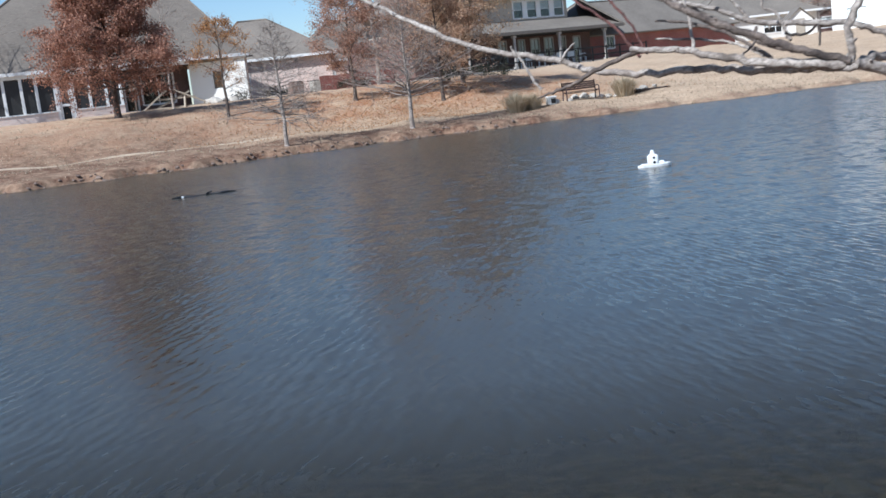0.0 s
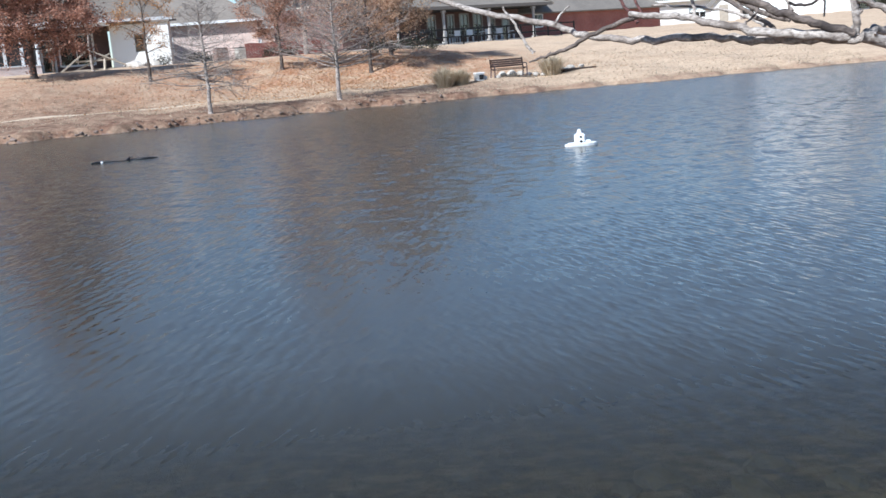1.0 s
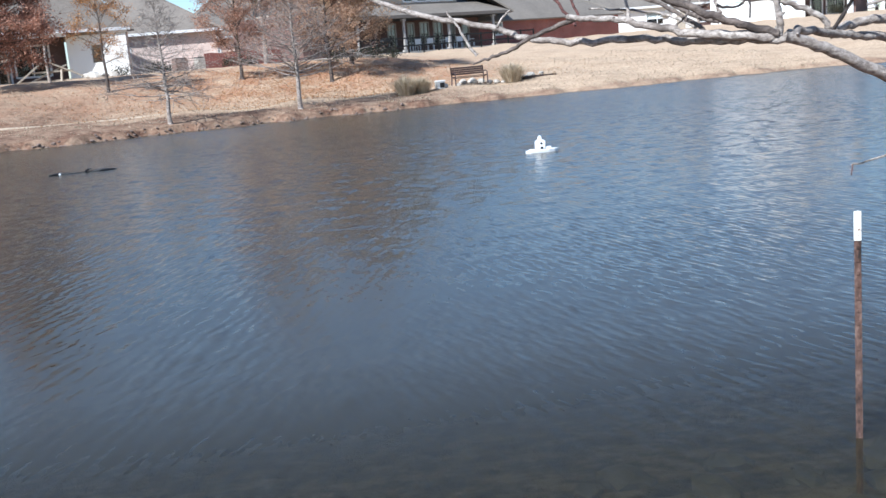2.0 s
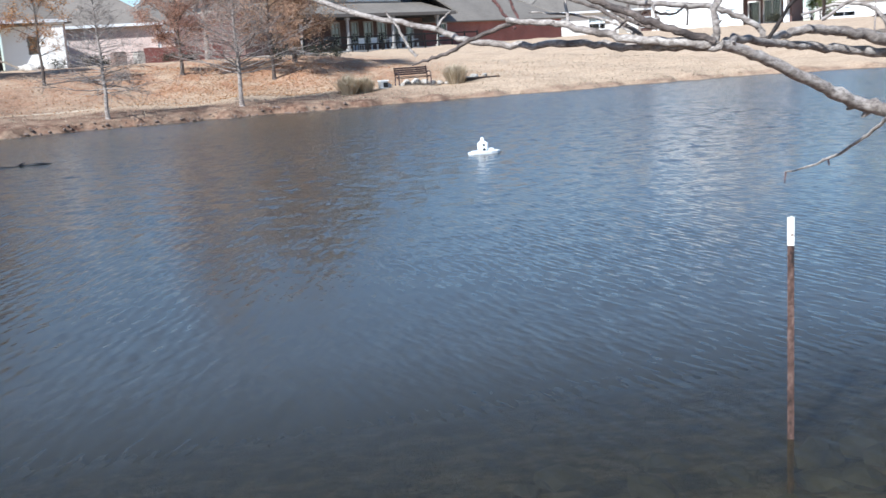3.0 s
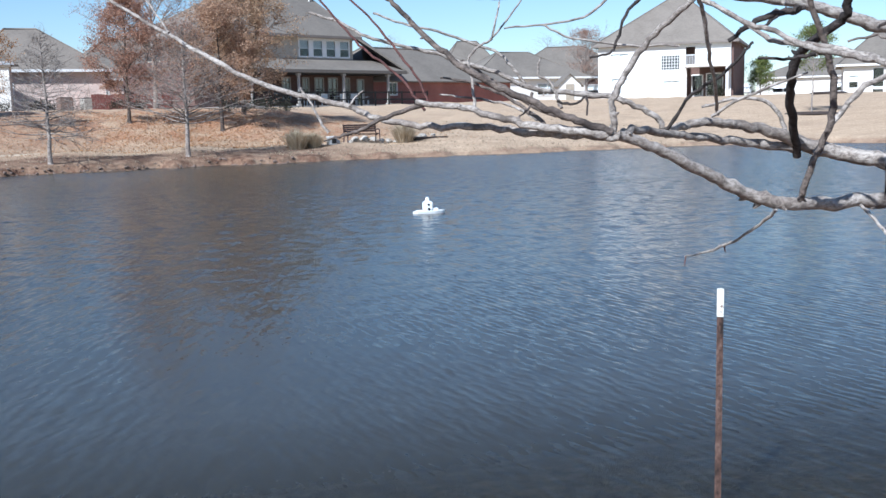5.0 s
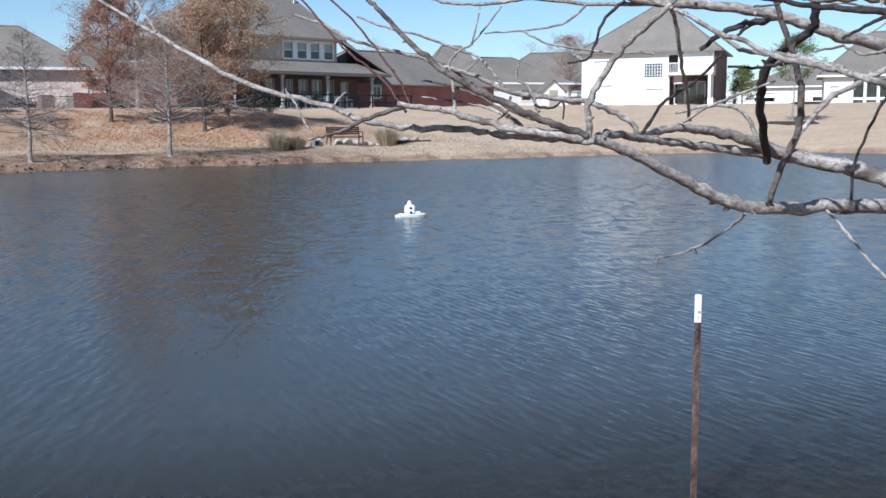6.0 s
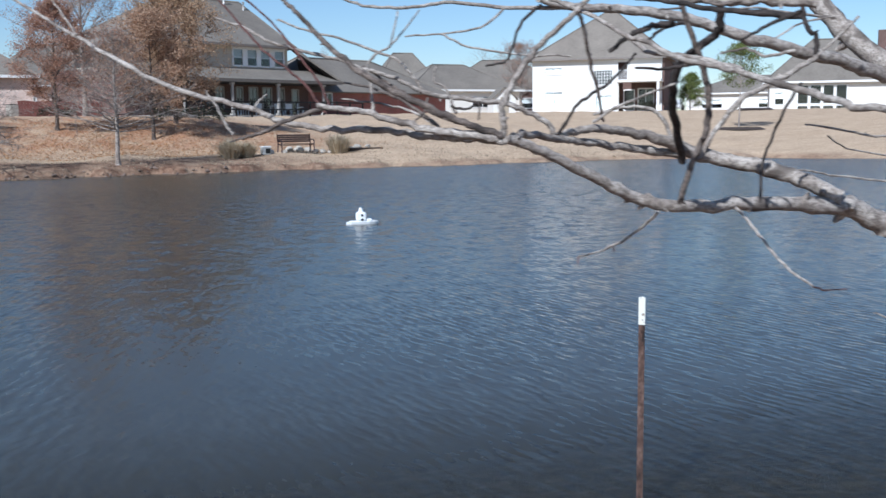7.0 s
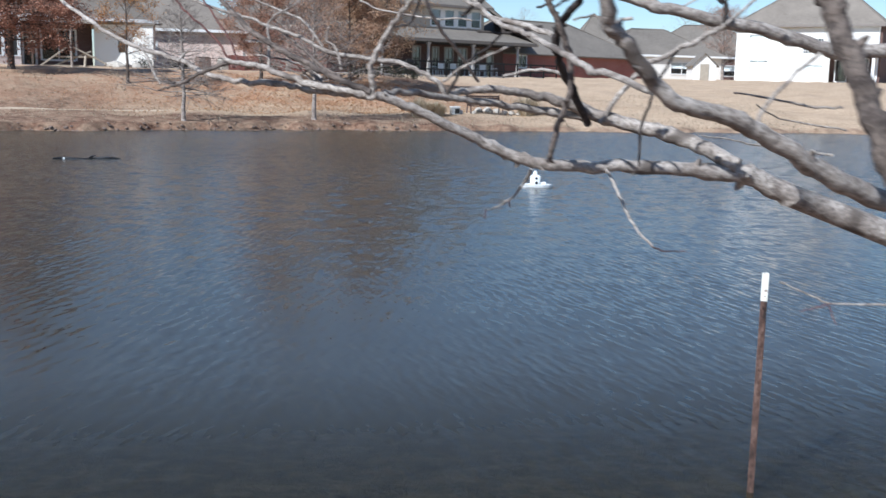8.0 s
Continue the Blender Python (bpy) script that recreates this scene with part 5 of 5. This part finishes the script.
bough("twig", bark, [(0.659, 0.750, 1.844, 1.9), (0.659, 0.759, 1.873, 1.6), (0.658, 0.766, 1.892, 1.4), (0.668, 0.766, 1.903, 1.3), (0.681, 0.766, 1.910, 1.2), (0.688, 0.771, 1.933, 1.0), (0.692, 0.774, 1.947, 0.8)])
bough("twig", bark, [(0.682, 0.772, 1.910, 1.1), (0.696, 0.777, 1.923, 1.0), (0.717, 0.787, 1.947, 0.8)])
bough("limb", bark, [(1.167, 0.707, 1.749, 9.8), (1.137, 0.726, 1.768, 9.5), (1.100, 0.745, 1.782, 9.2), (1.069, 0.762, 1.790, 8.8), (1.029, 0.778, 1.800, 8.2), (0.991, 0.775, 1.814, 6.9), (0.962, 0.772, 1.820, 6.0), (0.933, 0.768, 1.825, 5.3), (0.896, 0.760, 1.828, 4.8), (0.860, 0.752, 1.824, 4.4), (0.849, 0.748, 1.820, 4.3)])
bough("branch", bark, [(1.019, 0.784, 1.797, 5.3), (0.974, 0.781, 1.804, 5.0), (0.922, 0.771, 1.810, 4.6), (0.875, 0.756, 1.816, 4.1), (0.845, 0.739, 1.819, 4.0), (0.805, 0.711, 1.823, 4.0), (0.775, 0.688, 1.822, 3.9)])
bough("branch", black_bark, [(1.017, 0.784, 1.793, 5.0), (0.997, 0.761, 1.820, 4.9), (0.977, 0.739, 1.844, 4.8), (0.960, 0.711, 1.871, 4.7), (0.955, 0.690, 1.892, 4.7), (0.959, 0.666, 1.904, 4.5), (0.964, 0.641, 1.918, 4.3), (0.959, 0.630, 1.935, 4.1), (0.946, 0.607, 1.967, 3.8)])
bough("branch", brown_bark, [(0.947, 0.675, 1.754, 3.3), (0.952, 0.664, 1.791, 3.5), (0.960, 0.653, 1.821, 3.6), (0.959, 0.645, 1.853, 3.7), (0.948, 0.639, 1.884, 3.5), (0.933, 0.633, 1.909, 3.2), (0.919, 0.628, 1.934, 2.9), (0.907, 0.620, 1.962, 2.5)])
bough("twig", black_bark, [(1.047, 0.684, 1.751, 1.7), (1.046, 0.680, 1.791, 1.7), (1.055, 0.672, 1.828, 1.7), (1.065, 0.664, 1.856, 1.7), (1.073, 0.659, 1.871, 1.7)])
bough("limb", bark, [(1.320, 0.790, 1.877, 9.1), (1.289, 0.786, 1.885, 8.8), (1.224, 0.775, 1.899, 8.3), (1.161, 0.763, 1.908, 7.7), (1.097, 0.757, 1.919, 7.1), (1.056, 0.760, 1.929, 6.7), (1.016, 0.762, 1.940, 6.3), (0.964, 0.767, 1.949, 5.8), (0.922, 0.775, 1.953, 5.2), (0.874, 0.783, 1.954, 4.5), (0.845, 0.789, 1.962, 4.1)])
bough("twig", bark, [(0.882, 0.786, 1.953, 2.6), (0.821, 0.807, 1.954, 2.3), (0.765, 0.826, 1.960, 2.1), (0.731, 0.836, 1.956, 1.9), (0.703, 0.845, 1.955, 1.8), (0.676, 0.855, 1.958, 1.6), (0.648, 0.865, 1.969, 1.5)])
bough("twig", bark, [(0.816, 0.808, 1.953, 1.5), (0.792, 0.814, 1.934, 1.3), (0.752, 0.826, 1.928, 1.1), (0.716, 0.837, 1.925, 0.9)])
bough("twig", bark, [(0.752, 0.826, 1.928, 1.2), (0.780, 0.815, 1.914, 1.2), (0.835, 0.795, 1.905, 1.2), (0.880, 0.781, 1.904, 1.2)])
bough("twig", black_bark, [(0.849, 0.787, 1.956, 2.0), (0.830, 0.791, 1.939, 1.8), (0.817, 0.791, 1.909, 1.5), (0.811, 0.792, 1.897, 1.4), (0.791, 0.798, 1.894, 1.2)])
bough("branch", bark, [(0.765, 0.680, 1.820, 3.6), (0.764, 0.681, 1.849, 3.5), (0.773, 0.678, 1.872, 3.3), (0.792, 0.669, 1.901, 3.1), (0.811, 0.649, 1.924, 2.8), (0.821, 0.636, 1.937, 2.6), (0.831, 0.623, 1.955, 2.5)])
bough("branch", bark, [(0.931, 0.319, 1.829, 2.9), (0.917, 0.369, 1.841, 3.0), (0.908, 0.396, 1.845, 3.0), (0.902, 0.431, 1.855, 3.0), (0.893, 0.472, 1.866, 2.9), (0.880, 0.513, 1.878, 2.7), (0.867, 0.550, 1.886, 2.6), (0.857, 0.580, 1.901, 2.4), (0.844, 0.604, 1.910, 2.3), (0.830, 0.630, 1.927, 2.1), (0.810, 0.660, 1.942, 1.9), (0.800, 0.675, 1.950, 1.8)])
bough("twig", bark, [(0.794, 0.588, 1.927, 2.0), (0.807, 0.602, 1.910, 2.0), (0.818, 0.616, 1.892, 1.9), (0.847, 0.655, 1.864, 1.8), (0.875, 0.698, 1.836, 1.8)])
bough("twig", black_bark, [(0.849, 0.748, 1.820, 2.0), (0.859, 0.738, 1.842, 1.9), (0.868, 0.730, 1.856, 1.8), (0.890, 0.713, 1.874, 1.6), (0.903, 0.702, 1.892, 1.4), (0.909, 0.696, 1.901, 1.4)])
bough("twig", bark, [(1.001, 0.781, 1.806, 2.8), (0.997, 0.785, 1.831, 2.5), (0.981, 0.793, 1.849, 2.2), (0.951, 0.803, 1.850, 1.9), (0.922, 0.812, 1.843, 1.5)])
bough("twig", black_bark, [(1.001, 0.755, 1.938, 2.7), (0.973, 0.754, 1.931, 2.1), (0.955, 0.751, 1.920, 1.7), (0.945, 0.750, 1.916, 1.5)])
bough("branch", bark, [(1.026, 0.771, 1.792, 3.1), (1.062, 0.765, 1.845, 3.2), (1.105, 0.755, 1.873, 3.3), (1.135, 0.747, 1.890, 3.3), (1.155, 0.743, 1.903, 3.4)])
bough("branch", black_bark, [(1.153, 0.742, 1.899, 3.4), (1.155, 0.743, 1.903, 3.3), (1.157, 0.745, 1.925, 3.1), (1.147, 0.749, 1.937, 2.9), (1.144, 0.753, 1.959, 2.6), (1.143, 0.755, 1.971, 2.5)])
bough("twig", bark, [(1.106, 0.761, 1.918, 1.2), (1.143, 0.751, 1.940, 1.2), (1.178, 0.740, 1.946, 1.2)])
bough("twig", bark, [(1.155, 0.743, 1.903, 1.8), (1.183, 0.736, 1.928, 1.7), (1.202, 0.732, 1.946, 1.5)])
bough("twig", bark, [(1.097, 0.822, 1.958, 1.3), (1.128, 0.823, 1.964, 1.4), (1.183, 0.824, 1.959, 1.7), (1.248, 0.825, 1.955, 2.0)])
bough("twig", bark, [(1.206, 0.822, 1.830, 1.3), (1.270, 0.824, 1.821, 1.5), (1.313, 0.825, 1.814, 1.6), (1.348, 0.826, 1.815, 1.7)])
bough("twig", bark, [(1.231, 0.812, 1.816, 1.0), (1.263, 0.815, 1.801, 1.1), (1.353, 0.821, 1.787, 1.4)])
bough("twig", bark, [(1.314, 0.777, 1.759, 1.7), (1.219, 0.780, 1.770, 1.3), (1.188, 0.781, 1.776, 1.1), (1.150, 0.781, 1.780, 1.0)])
bough("twig", bark, [(1.006, 0.666, 1.749, 2.0), (1.010, 0.646, 1.733, 1.8), (1.015, 0.620, 1.711, 1.6), (1.021, 0.598, 1.694, 1.5), (1.029, 0.575, 1.682, 1.3)])
bough("bud_twig", bud, [(1.029, 0.575, 1.682, 1.0), (1.038, 0.571, 1.679, 0.9), (1.058, 0.565, 1.680, 0.5)])
bough("twig", bark, [(0.932, 0.689, 1.746, 2.0), (0.931, 0.715, 1.730, 1.8), (0.926, 0.752, 1.710, 1.5), (0.915, 0.795, 1.693, 1.1), (0.908, 0.817, 1.687, 0.9)])
bough("bud_twig", bud, [(0.908, 0.817, 1.687, 0.9), (0.906, 0.816, 1.676, 0.6)])
bough("bud_twig", bud, [(0.926, 0.771, 1.704, 1.2), (0.927, 0.770, 1.696, 0.6)])
bough("limb", bark, [(1.201, 0.368, 1.734, 10.0), (1.125, 0.348, 1.754, 9.1), (1.077, 0.334, 1.770, 8.4), (1.035, 0.320, 1.789, 7.6), (1.001, 0.312, 1.806, 7.0), (0.973, 0.305, 1.816, 6.6), (0.942, 0.297, 1.823, 6.2), (0.915, 0.288, 1.844, 5.8), (0.894, 0.279, 1.865, 5.4), (0.884, 0.271, 1.878, 5.2), (0.874, 0.255, 1.906, 4.7)])
bough("limb", brown_bark, [(1.078, 0.220, 1.731, 9.0), (1.064, 0.228, 1.768, 8.8), (1.053, 0.234, 1.796, 8.6), (1.044, 0.240, 1.823, 8.4), (1.033, 0.245, 1.850, 8.2), (1.023, 0.251, 1.874, 8.0), (1.016, 0.255, 1.894, 7.9), (1.002, 0.263, 1.935, 7.6)])
bough("limb", bark, [(2.275, 1.753, 1.916, 28.2), (2.204, 1.810, 1.967, 27.5), (2.148, 1.860, 2.031, 26.8), (2.111, 1.898, 2.087, 26.3), (2.078, 1.933, 2.142, 25.8), (2.042, 1.975, 2.214, 25.2)])
bough("twig", bark, [(1.023, 0.341, 1.798, 1.6), (1.028, 0.360, 1.814, 1.6), (1.067, 0.395, 1.841, 1.6), (1.103, 0.422, 1.862, 1.6)])
bough("twig", bark, [(1.392, 0.708, 1.590, 1.6), (1.359, 0.712, 1.593, 1.5), (1.296, 0.721, 1.593, 1.2), (1.276, 0.725, 1.601, 1.1), (1.238, 0.732, 1.616, 1.0)])
bough("bud_twig", bud, [(1.296, 0.721, 1.593, 1.0), (1.276, 0.722, 1.587, 0.8), (1.260, 0.724, 1.583, 0.6)])
bough("bud_twig", bud, [(1.294, 0.721, 1.591, 1.0), (1.301, 0.716, 1.569, 0.6)])
bough("twig", brown_bark, [(0.714, 0.715, 1.830, 2.4), (0.700, 0.734, 1.846, 2.0), (0.685, 0.753, 1.859, 1.7), (0.663, 0.774, 1.870, 1.4), (0.638, 0.795, 1.876, 1.0)])
bough("twig", bark, [(0.715, 0.736, 1.835, 2.0), (0.709, 0.752, 1.841, 1.7), (0.694, 0.770, 1.850, 1.4), (0.671, 0.791, 1.856, 1.2), (0.642, 0.813, 1.861, 0.9)])
bough("branch", brown_bark, [(0.734, 0.731, 1.838, 3.0), (0.722, 0.746, 1.843, 2.6), (0.709, 0.761, 1.853, 2.3), (0.696, 0.777, 1.866, 1.9), (0.680, 0.794, 1.879, 1.6), (0.665, 0.811, 1.893, 1.2)])
bough("twig", bark, [(0.735, 0.731, 1.845, 1.8), (0.733, 0.736, 1.855, 1.6), (0.729, 0.741, 1.868, 1.4), (0.720, 0.748, 1.876, 1.2), (0.723, 0.751, 1.891, 1.0)])
bough("twig", black_bark, [(0.724, 0.714, 1.851, 1.4), (0.738, 0.706, 1.848, 1.2), (0.747, 0.701, 1.854, 1.1), (0.746, 0.696, 1.838, 0.9)])
bough("twig", brown_bark, [(0.708, 0.731, 1.859, 1.6), (0.702, 0.726, 1.846, 1.2), (0.692, 0.722, 1.838, 0.8)])
bough("branch", bark, [(0.911, 0.526, 1.876, 3.0), (0.882, 0.561, 1.888, 2.7), (0.865, 0.592, 1.894, 2.4), (0.861, 0.620, 1.907, 2.1), (0.848, 0.652, 1.926, 1.8), (0.839, 0.681, 1.939, 1.5)])
bough("branch", black_bark, [(0.962, 0.517, 1.919, 3.2), (0.929, 0.540, 1.924, 2.8), (0.904, 0.560, 1.928, 2.5), (0.875, 0.582, 1.936, 2.1), (0.850, 0.603, 1.941, 1.8), (0.830, 0.622, 1.944, 1.4)])
bough("limb", bark, [(1.010, 0.557, 1.936, 5.5), (0.979, 0.580, 1.940, 5.0), (0.951, 0.601, 1.940, 4.5), (0.920, 0.624, 1.945, 4.0), (0.906, 0.642, 1.951, 3.5)])
bough("twig", black_bark, [(0.948, 0.500, 1.921, 2.2), (0.938, 0.509, 1.916, 1.9), (0.924, 0.519, 1.908, 1.5), (0.912, 0.529, 1.899, 1.2)])
bough("twig", black_bark, [(0.916, 0.589, 1.886, 2.2), (0.898, 0.594, 1.883, 1.9), (0.882, 0.598, 1.880, 1.5), (0.858, 0.605, 1.881, 1.2)])
bough("branch", black_bark, [(0.891, 0.601, 1.919, 3.8), (0.885, 0.608, 1.920, 3.3), (0.873, 0.616, 1.916, 2.9), (0.860, 0.624, 1.909, 2.5), (0.847, 0.632, 1.897, 2.0)])
bough("twig", bark, [(0.830, 0.629, 1.835, 1.6), (0.847, 0.612, 1.849, 1.4), (0.870, 0.592, 1.861, 1.1), (0.884, 0.575, 1.868, 0.9)])
bough("twig", bark, [(0.995, 0.567, 1.896, 1.8), (0.978, 0.586, 1.891, 1.5), (0.969, 0.603, 1.899, 1.3), (0.953, 0.621, 1.895, 1.0)])
bough("twig", brown_bark, [(0.933, 0.559, 1.936, 1.8), (0.918, 0.571, 1.933, 1.6), (0.906, 0.583, 1.938, 1.4), (0.896, 0.593, 1.933, 1.1), (0.880, 0.605, 1.931, 0.9)])
